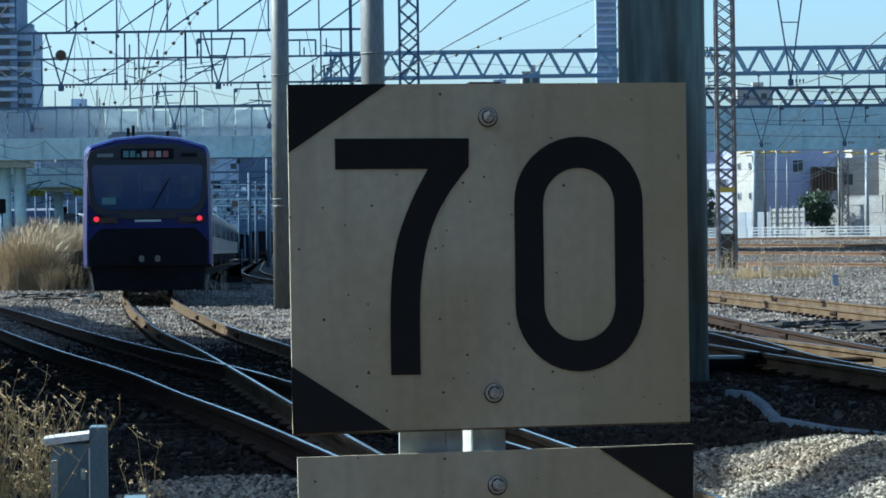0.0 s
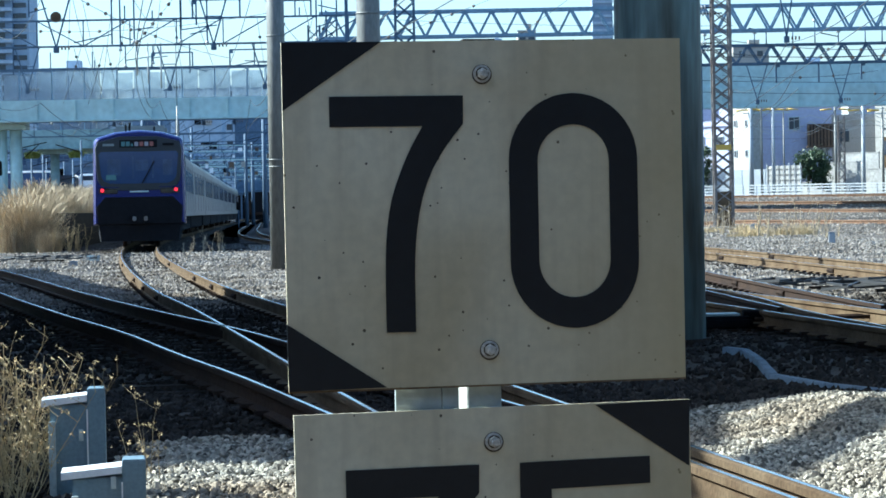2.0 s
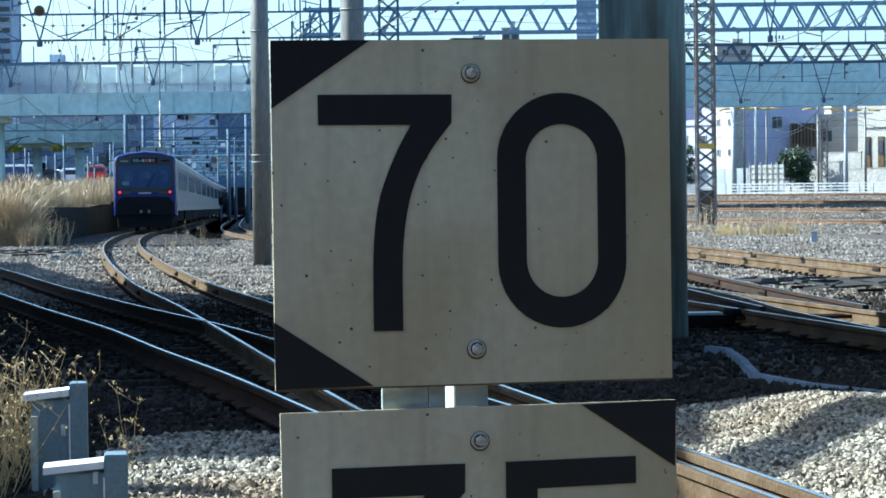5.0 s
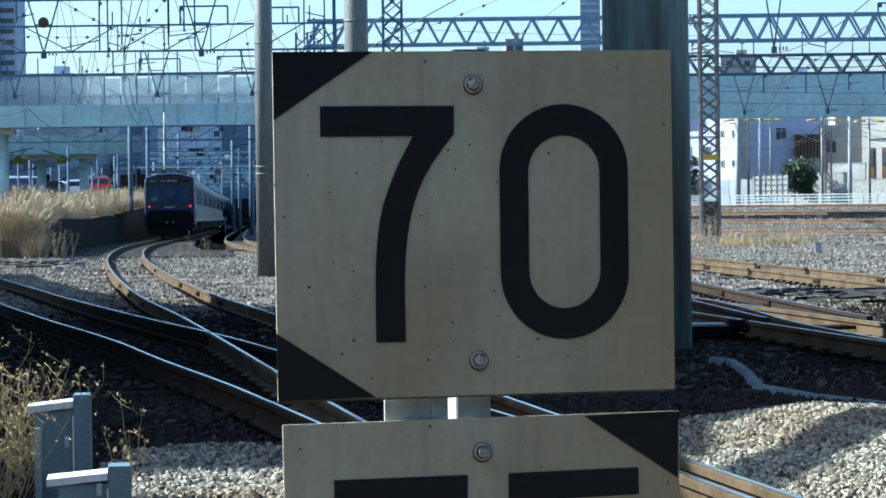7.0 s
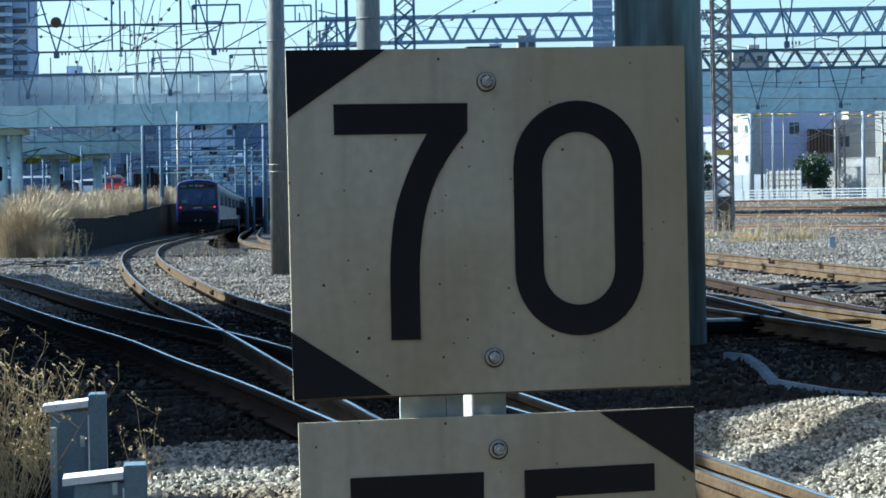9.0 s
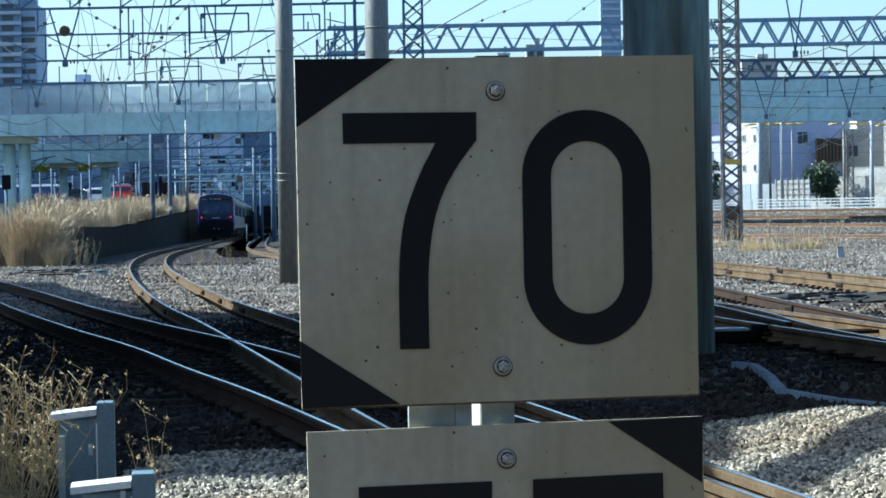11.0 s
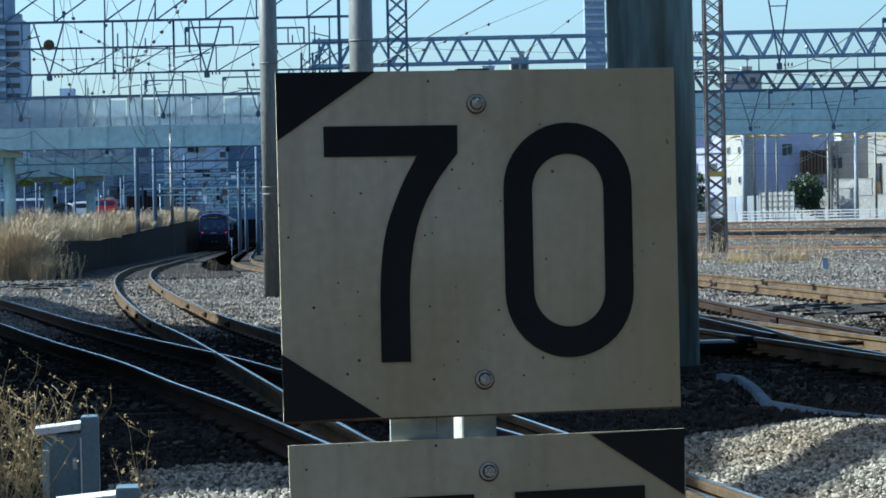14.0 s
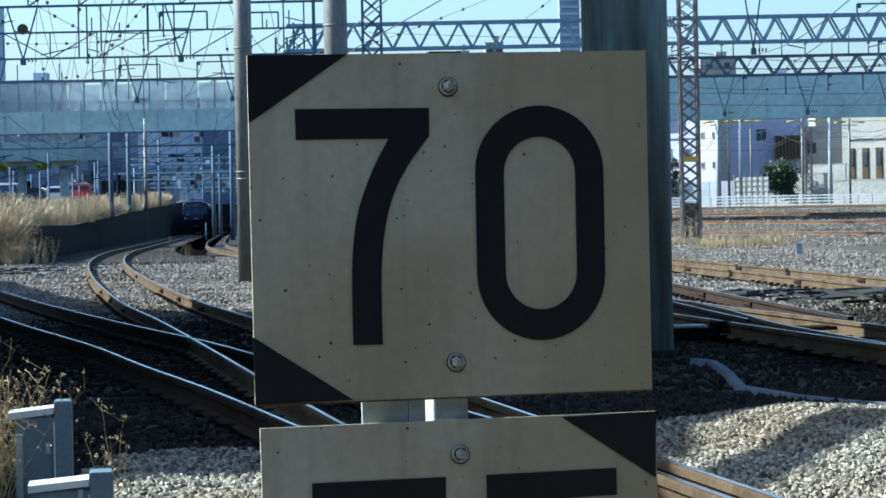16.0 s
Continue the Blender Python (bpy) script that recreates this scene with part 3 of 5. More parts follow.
                bar_part("diagonal", (u + p / 2, yy, z1), (u + p, yy, z0), t, mat, g)
            else:
                bar_part("upright", (u, yy, z0), (u, yy, z1), t * 0.8, mat, g)
                q = (u, u + p) if i < n * 0.62 else (u + p, u)
                bar_part("diagonal", (q[0], yy, z1), (q[1], yy, z0), t * 0.8, mat, g)
    for lx in legs:
        for s in (-0.3, 0.3):
            bar_part("leg", (lx - (x0 + x1) / 2 + s, deep / 2, -0.3), (lx - (x0 + x1) / 2 + s, deep / 2, z1), 0.12, mat, g)
    return g


def v_hanger(x, y, z, w=1.1, d=1.9, mat="mast_far", t=0.055):
    g = thing("catenary_hanger", x, y, 0, "grey V-shaped steel hanger with an insulator, below a portal beam", "hanger", "hangers")
    bar_part("arm", (-w / 2, 0, z), (0, 0, z - d), t, M[mat], g)
    bar_part("arm", (w / 2, 0, z), (0, 0, z - d), t, M[mat], g)
    bar_part("crossbar", (-w * 0.28, 0, z - d * 0.45), (w * 0.28, 0, z - d * 0.45), t * 0.7, M[mat], g)
    part("foot_plate", box(0.2, 0.16, 0.25, 0, 0, z - d - 0.2, 0.02), M[mat], g)
    for k in range(4):
        part("insulator", rod(0.07, 0.07, (0.05 + 0.13 * k, 0, z - d - 0.02), (0.1 + 0.13 * k, 0, z - d - 0.02), 10), M["insulator_dark"], g, "brown ribbed insulator")
    return g


lattice_mast(12.43, 118.7, 0.74, 16, 0.56, M["mast"], "rust-stained lattice steel mast on a concrete footing", rise(12.43, 118.7) - 0.2, 0.12, 1.5)
lattice_mast(-0.95, 82, 0.56, 13, 0.5, M["mast_far"], "dark blue-grey lattice mast behind the speed signs", -0.2)
lattice_mast(-5.9, 131, 0.55, 10.2, 0.5, M["mast_far"], "slim blue-grey lattice mast beneath a portal beam", -0.2)
lattice_mast(-5.05, 131, 0.5, 10.9, 0.5, M["mast_far"], "slim blue-grey lattice mast beneath a portal beam", -0.2)

truss(-5.6, 30, 130, 9.3, 10.5, 1.27, M["truss_pale"], "pale blue Warren truss portal beam over the yard", "warren", 0.1, 0.9)
truss(13.0, 45, 140, 8.2, 9.16, 1.25, M["mast_far"], "dark steel truss portal beam over the yard", "warren", 0.085, 0.7, legs=(13.35, 44.5))
truss(7.2, 42, 100, 11.0, 12.2, 1.5, M["mast_far"], "high dark truss portal beam over the yard", "warren", 0.09, 0.0, legs=(7.6, 41.5))
for y, zb, zt, x1, p in ((100, 9.2, 10.5, -2.6, 1.9), (126, 8.9, 10.1, -3.4, 2.1), (160, 8.4, 9.6, -4.4, 2.2), (190, 6.6, 7.6, -4.5, 2.0), (225, 6.7, 7.7, -6, 2.2), (250, 6.6, 7.6, -7, 2.2),
                         (280, 6.6, 7.6, -8, 2.4), (315, 6.6, 7.6, -9, 2.4), (355, 6.6, 7.6, -10, 2.4), (400, 6.6, 7.6, -10, 2.6), (450, 6.6, 7.6, -12, 2.8), (520, 6.6, 7.8, -14, 3)):
    truss(-38 if y < 170 else -60, x1, y, zb, zt, p, M["mast_far"], "thin dark steel portal beam carrying the catenary", "pratt", 0.065, 0.0, legs=(x1 - 0.4,))
for x, y, z in ((-14, 100, 9.15), (-8.2, 100, 9.15), (-19, 126, 8.85), (-12.4, 126, 8.85), (-8.0, 126, 8.85), (-19.1, 160, 8.35), (-13.8, 160, 8.35), (-12.0, 160, 8.35),
                (-17.5, 225, 6.6), (-19.5, 250, 6.5), (-22.5, 280, 6.5), (16.5, 140, 8.2), (20.8, 140, 8.2), (25, 140, 8.2), (29, 130, 9.3)):
    v_hanger(x, y, z)
v_hanger(12.9, 100, 11.0, 1.15, 3.9)


# ---- road bridges beyond ----
def road_bridge(y, z0, z1, z2, xs, words, xa=-130, xb=130):
    paint = M["bridge" if y < 180 else "bridge_dim"]
    g = thing("road_bridge", 0, y, 0, words, "bridge", "bridges", "structure")
    part("girder", box(xb - xa, 0.5, z1 - z0, (xa + xb) / 2, 0, z0), paint, g, "long blue-green plate girder")
    part("deck", box(xb - xa, 9, 0.4, (xa + xb) / 2, 4.8, z1 - 0.4), M["concrete"], g)
    part("lower_flange", box(xb - xa, 0.8, 0.08, (xa + xb) / 2, -0.02, z0 - 0.09), paint, g)
    for k in range(72):
        x = -60 + 1.8 * k
        if not xa < x < xb:
            continue
        if x < 3:
            for e in (-0.45, 0.45):
                hz = (z2 - z1) * random.choice((1.0, 1.0, 0.97, 0.9))
                part("barrier_panel", box(0.84, 0.05, hz, x + e, 0.1, z1 + 0.01), M["barrier_clear" if random.random() < 0.94 else "barrier"], g)
                if e > 0:
                    part("barrier_post", box(0.06, 0.1, z2 - z1 + 0.05, x + e + 0.45, 0.1, z1), M["truss_pale"], g)
        else:
            part("parapet_panel", box(1.8, 0.3, (z2 - z1) * 0.8, x, 0.1, z1 + 0.005), paint, g)
    bar_part("handrail", (xa, 0.0, z2 + 0.1), (min(xb, 3), 0.0, z2 + 0.1), 0.09, M["mast_far"], g)
    for k in range(64):
        if not xa < -62 + 2.1 * k < xb:
            continue
        part("stiffener", box(0.06, 0.1, z1 - z0 - 0.1, -62 + 2.1 * k, -0.3, z0 + 0.05), paint, g)
    for x in xs:
        for dx in (-0.42, 0.42) if y < 180 else (0,):
            part("column", rod(0.34, 0.34, (x + dx, 1.5, -0.3), (x + dx, 1.5, z0), 16), paint, g, "blue-green steel column")
        part("cross_head", box(2.2, 1.6, 0.4, x, 1.5, z0 - 0.45), paint, g)
    return g


road_bridge(150, 6.35, 7.45, 9.05, (-24, 40), "blue-green steel girder road bridge with barrier panels")
road_bridge(205, 6.2, 7.55, 8.3, (-37, -29.2, -26), "farther blue-green girder bridge beyond the first", -130, -22.5)


# ---- the speed signs ----
SX, SY, SZ, TURN = 0.0517, 3.06, 1.039, 10.0


def plate(pts, y0, y1, mat, name, parent, label=""):
    bm = bmesh.new()
    f = bm.faces.new([bm.verts.new((x, y0, z)) for x, z in pts])
    r = bmesh.ops.extrude_face_region(bm, geom=[f])
    bmesh.ops.translate(bm, verts=[v for v in r["geom"] if isinstance(v, bmesh.types.BMVert)], vec=(0, y1 - y0, 0))
    return part(name, bm, mat, parent, label)


def arc(cx, cz, rx, rz, a0, a1, n):
    return [(cx + rx * math.cos(radians(a0 + (a1 - a0) * i / n)), cz + rz * math.sin(radians(a0 + (a1 - a0) * i / n))) for i in range(n + 1)]


def ring(outer, inner, y0, y1, mat, name, parent):
    n = len(outer)
    v = [(x, y, z) for y in (y0, y1) for x, z in outer + inner]
    f = []
    for i in range(n):
        j = (i + 1) % n
        f += [(i, j, n + j, n + i), (2 * n + i, 3 * n + i, 3 * n + j, 2 * n + j), (i, 2 * n + i, 2 * n + j, j), (n + i, n + j, 3 * n + j, 3 * n + i)]
    me = mesh_of(name, v, f, mat)
    return part(name, me, mat, parent)


def hex_bolt(x, z, parent):
    b = part("washer", rod(0.0102, 0.0098, (x, 0.0, z), (x, -0.003, z), 28), M["bolt"], parent, "round steel washer")
    # two dark discs drawn as the shadow rings of washer and bolt head
    part("rust_ring", rod(0.0113, 0.0113, (x, 0.0, z - 0.0007), (x, -0.0008, z - 0.0007), 28), M["stain"], b, "dark ring standing in for the washer's shadow")
    part("seat_shade", rod(0.0074, 0.0074, (x, -0.003, z), (x, -0.0036, z), 24), M["stain"], b)
    part("bolt_head", rod(0.0066, 0.0060, (x, -0.0035, z), (x, -0.0115, z), 6), M["bolt"], b, "worn hexagonal bolt head")
    part("bolt_shank", rod(0.0040, 0.0034, (x, -0.011, z), (x, -0.017, z), 14), M["bolt"], b)


def sign_post():
    p = thing("sign_post", SX, SY, -0.2, "galvanised steel post with a sunlit flange carrying two speed signs", "post", rz=TURN)
    part("left_flange", box(0.0525, 0.006, 1.43, -0.077, 0.012, -0.2), M["zinc"], p)
    part("web", box(0.0185, 0.004, 1.43, -0.0405, 0.0095, -0.2), M["zinc"], p)
    # fin turned towards the sun, its colour holding the sunlit tone as well
    part("sunlit_flange", box(0.024, 0.003, 1.43, 0, 0, -0.2, 0, pose(-0.0255, 0.022, 0, 0, 0, -62)), M["sunlit_strip"], p, "narrow flange face coloured pale for the sun on it")
    part("right_flange", box(0.038, 0.006, 1.43, -0.001, 0.012, -0.2), M["zinc"], p)
    part("top_cap", box(0.036, 0.02, 0.008, -0.001, 0.013, 1.43), M["rust"], p)


def sign_board(dz, corners, black, digits, bolts, words):
    s = thing("speed_sign", SX, SY, SZ + dz, words, "railway sign", "speed signs", rz=TURN)
    plate(corners, 0.0, 0.003, M["sign_face"], "board", s, "greyed cream enamel board with rusty edges")
    for tri in black:
        plate(tri, -0.0012, 0.0, M["sign_black"], "corner_patch", s, "black corner triangle")
    for kind, pts in digits:
        if kind == "ring":
            ring(pts[0], pts[1], -0.0012, -0.0001, M["sign_black"], "digit", s)
        else:
            plate(pts, -0.0012, -0.0001, M["sign_black"], "digit", s)
    for x, z in bolts:
        hex_bolt(x, z, s)
    (xa, za), (xb, zb) = corners[0], corners[1]
    bar_part("rusty_edge", (xa, 0.0012, za - 0.001), (xb, 0.0012, zb - 0.001), 0.003, M["edge_rust"], s, 0.002)
    return s


sign_post()
SEVEN = [(-0.1737, 0.1356), (-0.1735, 0.1015), (-0.0685, 0.1013), (-0.0752, 0.0896), (-0.0817, 0.0779), (-0.0884, 0.064), (-0.0943, 0.0501),
         (-0.0997, 0.0359), (-0.1043, 0.0217), (-0.108, 0.0043), (-0.1105, -0.0131), (-0.112, -0.0302), (-0.1129, -0.0472), (-0.1133, -0.0675),
         (-0.1134, -0.0878), (-0.1134, -0.1087), (-0.1133, -0.1296), (-0.0799, -0.1297), (-0.08, -0.109), (-0.08, -0.0884), (-0.08, -0.0681),
         (-0.0795, -0.0478), (-0.0784, -0.0307), (-0.0765, -0.0136), (-0.0737, 0.0039), (-0.0696, 0.0213), (-0.0644, 0.0371), (-0.0575, 0.0529),
         (-0.0505, 0.0652), (-0.0424, 0.0775), (-0.0325, 0.0905), (-0.022, 0.1035), (-0.0215, 0.1353)]
ZERO_OUT = arc(0.1045, 0.062, 0.0745, 0.0745, 0, 180, 20) + arc(0.1045, -0.0545, 0.0745, 0.0755, 180, 360, 20)
ZERO_IN = arc(0.1045, 0.060, 0.0415, 0.041, 0, 180, 20) + arc(0.1045, -0.053, 0.0415, 0.042, 180, 360, 20)
sign_board(0, [(-0.225, -0.1927), (0.2317, -0.1898), (0.2316, 0.1977), (-0.2262, 0.1963)],
           [[(-0.2262, 0.1963), (-0.226, 0.1201), (-0.1135, 0.1966)], [(-0.225, -0.1927), (-0.1142, -0.191), (-0.2259, -0.1172)]],
           [("plate", SEVEN), ("ring", (ZERO_OUT, ZERO_IN))], [(0.0008, 0.1594), (0.0038, -0.1518)],
           "cream railway speed sign reading 70 and two black corner triangles")
LOW = -0.41
SEVEN_LOW = [(x + 0.0105, z - 0.0075 + 0.012 * (x + 0.1)) for x, z in SEVEN]
FIVE = [(0.0359, 0.1291), (0.1873, 0.1317), (0.1875, 0.1008), (0.0722, 0.0980), (0.0722, 0.052)] + arc(0.108, -0.035, 0.0775, 0.085, 85, -160, 22) \
    + arc(0.106, -0.035, 0.044, 0.052, -155, 85, 18) + [(0.072, 0.012), (0.0359, 0.012)]
sign_board(LOW, [(-0.2165, -0.1922), (0.2366, -0.2025), (0.2353, 0.1949), (-0.2203, 0.1907)],
           [[(0.2353, 0.1949), (0.1246, 0.1919), (0.2336, 0.1187)], [(0.2366, -0.2025), (0.237, -0.1263), (0.122, -0.1996)]],
           [("plate", SEVEN_LOW), ("plate", FIVE)], [(0.0063, 0.1542), (0.0087, -0.1585)],
           "lower cream railway speed sign reading 75 and black corner triangles")


# ---- signal cabinets at the near edge ----
def cabinet(x, y, z, w, d, h, rz, words):
    c = thing("signal_cabinet", x, y, -0.2, words, "cabinet", "signal cabinets", rz=rz)
    part("body", box(w, d, h, 0, 0, -0.1, 0.006), M["box_grey"], c)
    bm = bmesh.new()
    hz = h - 0.1
    prof = [(-w * 0.66, hz - 0.006), (w * 0.22, hz + 0.016), (w * 0.22, hz + 0.044), (-w * 0.66, hz + 0.024)]
    f = bm.faces.new([bm.verts.new((a, -d * 0.56, b)) for a, b in prof])
    r = bmesh.ops.extrude_face_region(bm, geom=[f])
    bmesh.ops.translate(bm, verts=[v for v in r["geom"] if isinstance(v, bmesh.types.BMVert)], vec=(0, d * 1.12, 0))
    part("lid", bm, M["box_top"], c, "pale sloping lid catching the sun")
    part("side_box", box(w * 0.34, d * 0.9, h + 0.07, w * 0.4, -d * 0.1, -0.1, 0.005), M["box_grey"], c, "taller side compartment")
    part("edge_strip", box(0.006, 0.006, h - 0.02, w * 0.225, -d * 0.56, -0.1), M["box_top"], c)
    part("bracket", box(0.03, 0.03, h - 0.05, -w * 0.46, -d * 0.6, -0.12, 0.003), M["zinc"], c, "galvanised angle bracket")
    part("door_latch", box(0.02, 0.012, 0.05, w * 0.1, -d * 0.52, h * 0.5), M["zinc"], c)
    return c


cabinet(-1.625, 12.0, 0, 0.225, 0.2, 0.517, 6, "grey steel signal cabinet with a sunlit sloping lid")
cabinet(-1.37, 11.0, 0, 0.275, 0.2, 0.292, 6, "lower grey steel signal cabinet with a pale lid")


# ---- the departing train ----
CAR = 20.0


def outline(w, z0, z1, r, crown):
    """Half-rounded body section, as (x, z) points."""
    pts = [(-w / 2, z0), (w / 2, z0), (w / 2, z0 + 0.6), (w / 2, z1 - r - crown)]
    pts += [(w / 2 - r * 0.8 + r * 0.8 * math.cos(radians(a)), z1 - r - crown + r * math.sin(radians(a))) for a in (20, 40, 60, 80)]
    pts = [(x * (1 - 0.035 * max(0, (z - z0 - 1.2) / (z1 - z0 - 1.2))), z) for x, z in pts]
    pts += [(w * 0.25, z1 - crown * 0.3), (0, z1), (-w * 0.25, z1 - crown * 0.3)]
    half = pts[2:8]
    return pts + [(-x, z) for x, z in half[::-1]]


def loft(sections, mat, name, parent, label="", smooth=True):
    """Closed sections of equal length, as (y, points)."""
    k = len(sections[0][1])
    v = [(x, y, z) for y, pts in sections for x, z in pts]
    f = []
    for i in range(len(sections) - 1):
        for j in range(k):
            a, b = i * k + j, i * k + (j + 1) % k
            f.append((a, b, b + k, a + k))
    f += [tuple(range(k))[::-1], tuple(range((len(sections) - 1) * k, len(sections) * k))]
    bm = bmesh.new()
    vs = [bm.verts.new(p) for p in v]
    for q in f:
        bm.faces.new([vs[i] for i in q])
    return part(name, bm, mat, parent, label)


def bogie(y, parent):
    b = part("bogie", box(2.0, 2.9, 0.28, 0, y, 0.42, 0.05), M["under"], parent, "sooty bogie frame")
    for yy in (y - 1.05, y + 1.05):
        for sx in (-1, 1):
            part("wheel", rod(0.43, 0.43, (sx * 0.50, yy, 0.43), (sx * 0.60, yy, 0.43), 24), M["rust"], b, "steel wheel")
        part("axle", rod(0.08, 0.08, (-0.6, yy, 0.43), (0.6, yy, 0.43), 10), M["under"], b)


def side_details(car, y0, y1):
    for sx in (-1, 1):
        for k in range(4):
            y = y0 + (y1 - y0) * (k + 0.5) / 4
            d = part("door", box(0.03, 1.3, 1.85, sx * 1.475, y, 1.15, 0.008), M["train_side"], car, "silver sliding door pair")
            for e in (-0.32, 0.32):
                part("door_window", box(0.012, 0.46, 0.85, sx * 1.494, y + e, 1.95, 0.0), M["glass"], d)
        for k in range(3):
            y = y0 + (y1 - y0) * (k + 1) / 4
            part("window", box(0.02, 2.0, 0.85, sx * 1.474, y, 1.95), M["glass"], car, "dark tinted side window")


def plain_car():
    c = thing("train_car", 0, 0, 0, "silver-blue commuter train car with dark windows on the rails", "train car", "train cars")
    pts = outline(2.95, 0.95, 3.72, 0.24, 0.22)
    loft([(0.25, pts), (19.75, pts)], M["train_side"], "body", c, "dusty silver-blue body shell")
    part("skirt", box(2.6, 18.6, 0.62, 0, 10, 0.38, 0.02), M["under"], c, "dark equipment boxes under the floor")
    part("gangway", box(1.2, 0.5, 2.1, 0, 0.0, 1.05, 0.03), M["under"], c, "black gangway bellows")
    part("roof_unit", box(1.9, 4.4, 0.32, 0, 10, 3.6, 0.06), M["mast_far"], c, "grey roof cooling unit")
    side_details(c, 0.4, 19.6)
    bogie(3.2, c), bogie(16.8, c)
    return c


def scaled(pts, kx, kz, cz):
    return [(x * kx, cz + (z - cz) * kz) for x, z in pts]


def cab_car():
    c = thing("train_car", 0, 0, 0, "navy-blue end car of a commuter train with lit red tail lamps", "train car", "train cars")
    pts = outline(2.95, 0.95, 3.72, 0.24, 0.22)
    loft([(1.2, pts), (19.75, pts)], M["train_side"], "body", c, "dusty silver-blue body shell")
    nose = outline(2.96, 0.72, 3.76, 0.24, 0.22)
    loft([(-0.12, scaled(nose, 0.94, 0.955, 2.2)), (0.0, scaled(nose, 0.985, 0.985, 2.2)), (0.2, nose), (1.25, nose)], M["navy"], "cab_shell", c, "glossy navy-blue cab shell")
    glass = [(-1.32, 2.14), (-1.22, 1.98), (-1.02, 1.87), (-0.6, 1.82), (0.6, 1.82), (1.02, 1.87), (1.22, 1.98), (1.32, 2.14), (1.36, 2.6), (1.38, 3.18), (1.31, 3.38), (0.6, 3.55), (-0.6, 3.55), (-1.31, 3.38), (-1.38, 3.18), (-1.36, 2.6)]
    loft([(-0.16, scaled(glass, 0.985, 0.985, 2.7)), (-0.1, glass)], M["sign_black"], "mask", c, "black front mask round the windscreen")
    pane = [(-1.19, 2.26), (-1.1, 2.12), (-0.9, 2.04), (0.9, 2.04), (1.1, 2.12), (1.19, 2.26), (1.27, 2.96), (1.2, 3.06), (-1.2, 3.06), (-1.27, 2.96)]
    loft([(-0.175, pane), (-0.15, pane)], M["glass"], "windscreen", c, "wide dark windscreen")
    for x, w, z, h in ((-0.78, 0.42, 2.3, 0.52), (-0.18, 0.05, 2.2, 0.7), (0.45, 0.05, 2.2, 0.7), (0.92, 0.3, 2.3, 0.5), (0.1, 0.4, 2.45, 0.35)):
        part("interior_panel", box(w, 0.012, h, x, -0.172, z), M["display_off"], c, "cab interior showing through the windscreen")
    part("wiper", bar_mesh((0.1, -0.19, 2.05), (0.5, -0.19, 2.75), 0.03), M["under"], c)
    part("dash_panel", box(0.32, 0.02, 0.16, -0.88, -0.19, 2.16), M["display_c"], c, "pale cyan card behind the windscreen")
    dd = part("destination_display", box(1.2, 0.02, 0.24, 0, -0.175, 3.19), M["under"], c, "black destination display with lit bars")
    for x, w, h, key in ((-0.48, 0.12, 0.15, "display_c"), (-0.33, 0.12, 0.15, "display_c"), (-0.2, 0.07, 0.08, "display_c"), (-0.06, 0.12, 0.14, "display_w"), (0.1, 0.12, 0.14, "display_r"),
                         (0.26, 0.12, 0.14, "display_w"), (0.42, 0.12, 0.14, "display_r")):
        part("lit_bar", box(w, 0.02, h, x, -0.19, 3.23), M[key], dd)
    for x in (-0.95, 0.95):
        part("number_panel", box(0.36, 0.02, 0.08, x, -0.18, 3.24), M["under"] if x > 0 else M["train_side"], c)
    for sx in (-1, 1):
        h = part("lamp_housing", box(0.62, 0.06, 0.17, sx * 0.98, -0.13, 1.72, 0.03), M["lamp_off"], c, "slanted lamp cluster")
        part("tail_lamp", rod(0.06, 0.06, (sx * 1.17, -0.19, 1.83), (sx * 1.17, -0.13, 1.83), 16), M["tail"], h, "glowing red tail lamp")
        part("lamp_brow", box(0.72, 0.08, 0.05, sx * 0.98, -0.13, 1.9, 0.015), M["navy"], c)
    part("badge", box(0.6, 0.015, 0.05, 0, -0.135, 1.76), M["zinc"], c, "small silver badge")
    lower = [(-1.36, 0.74), (1.36, 0.74), (1.4, 1.3), (1.1, 1.62), (-1.1, 1.62), (-1.4, 1.3)]
    loft([(-0.135, scaled(lower, 0.97, 0.97, 1.1)), (-0.1, lower)], M["under"], "lower_panel", c, "black lower front panel")
    skirt = [(-1.3, 0.2), (1.3, 0.2), (1.38, 0.85), (-1.38, 0.85)]
    loft([(-0.08, scaled(skirt, 0.95, 1, 0.5)), (0.9, skirt)], M["under"], "snow_plough", c, "black front skirt")
    cp = part("coupler", box(0.34, 0.5, 0.3, 0, -0.4, 0.75, 0.04), M["under"], c, "dark automatic coupler")
    for x in (-0.16, 0.2):
        part("coupler_face", box(0.12, 0.05, 0.14, x, -0.68, 0.85, 0.02), M["mast"], cp, "worn coupler face")
    part("underframe", box(2.5, 18, 0.6, 0, 10.2, 0.4, 0.02), M["under"], c, "dark equipment boxes under the floor")
    part("roof_unit", box(1.8, 4.4, 0.42, 0, 7, 3.62, 0.08), M["train_side"], c, "pale grey roof cooling unit")
    for x, h in ((-0.42, 0.3), (-0.3, 0.36), (0.5, 0.22)):
        part("roof_aerial", box(0.07, 0.12, h, x, 1.6, 3.68, 0.01), M["under"], c, "short dark roof aerial")
    side_details(c, 1.6, 19.6)
    bogie(3.6, c), bogie(16.8, c)
    return c


def bar_mesh(p, q, w):
    return mesh_of("bar", *bar(p, q, w), M["under"])


TRAIN = [cab_car(), plain_car()]
for _ in range(8):
    TRAIN.append(copy_thing(TRAIN[1], Matrix()))


def tail_at(t):
    """How far along y the train's end stands at t seconds."""
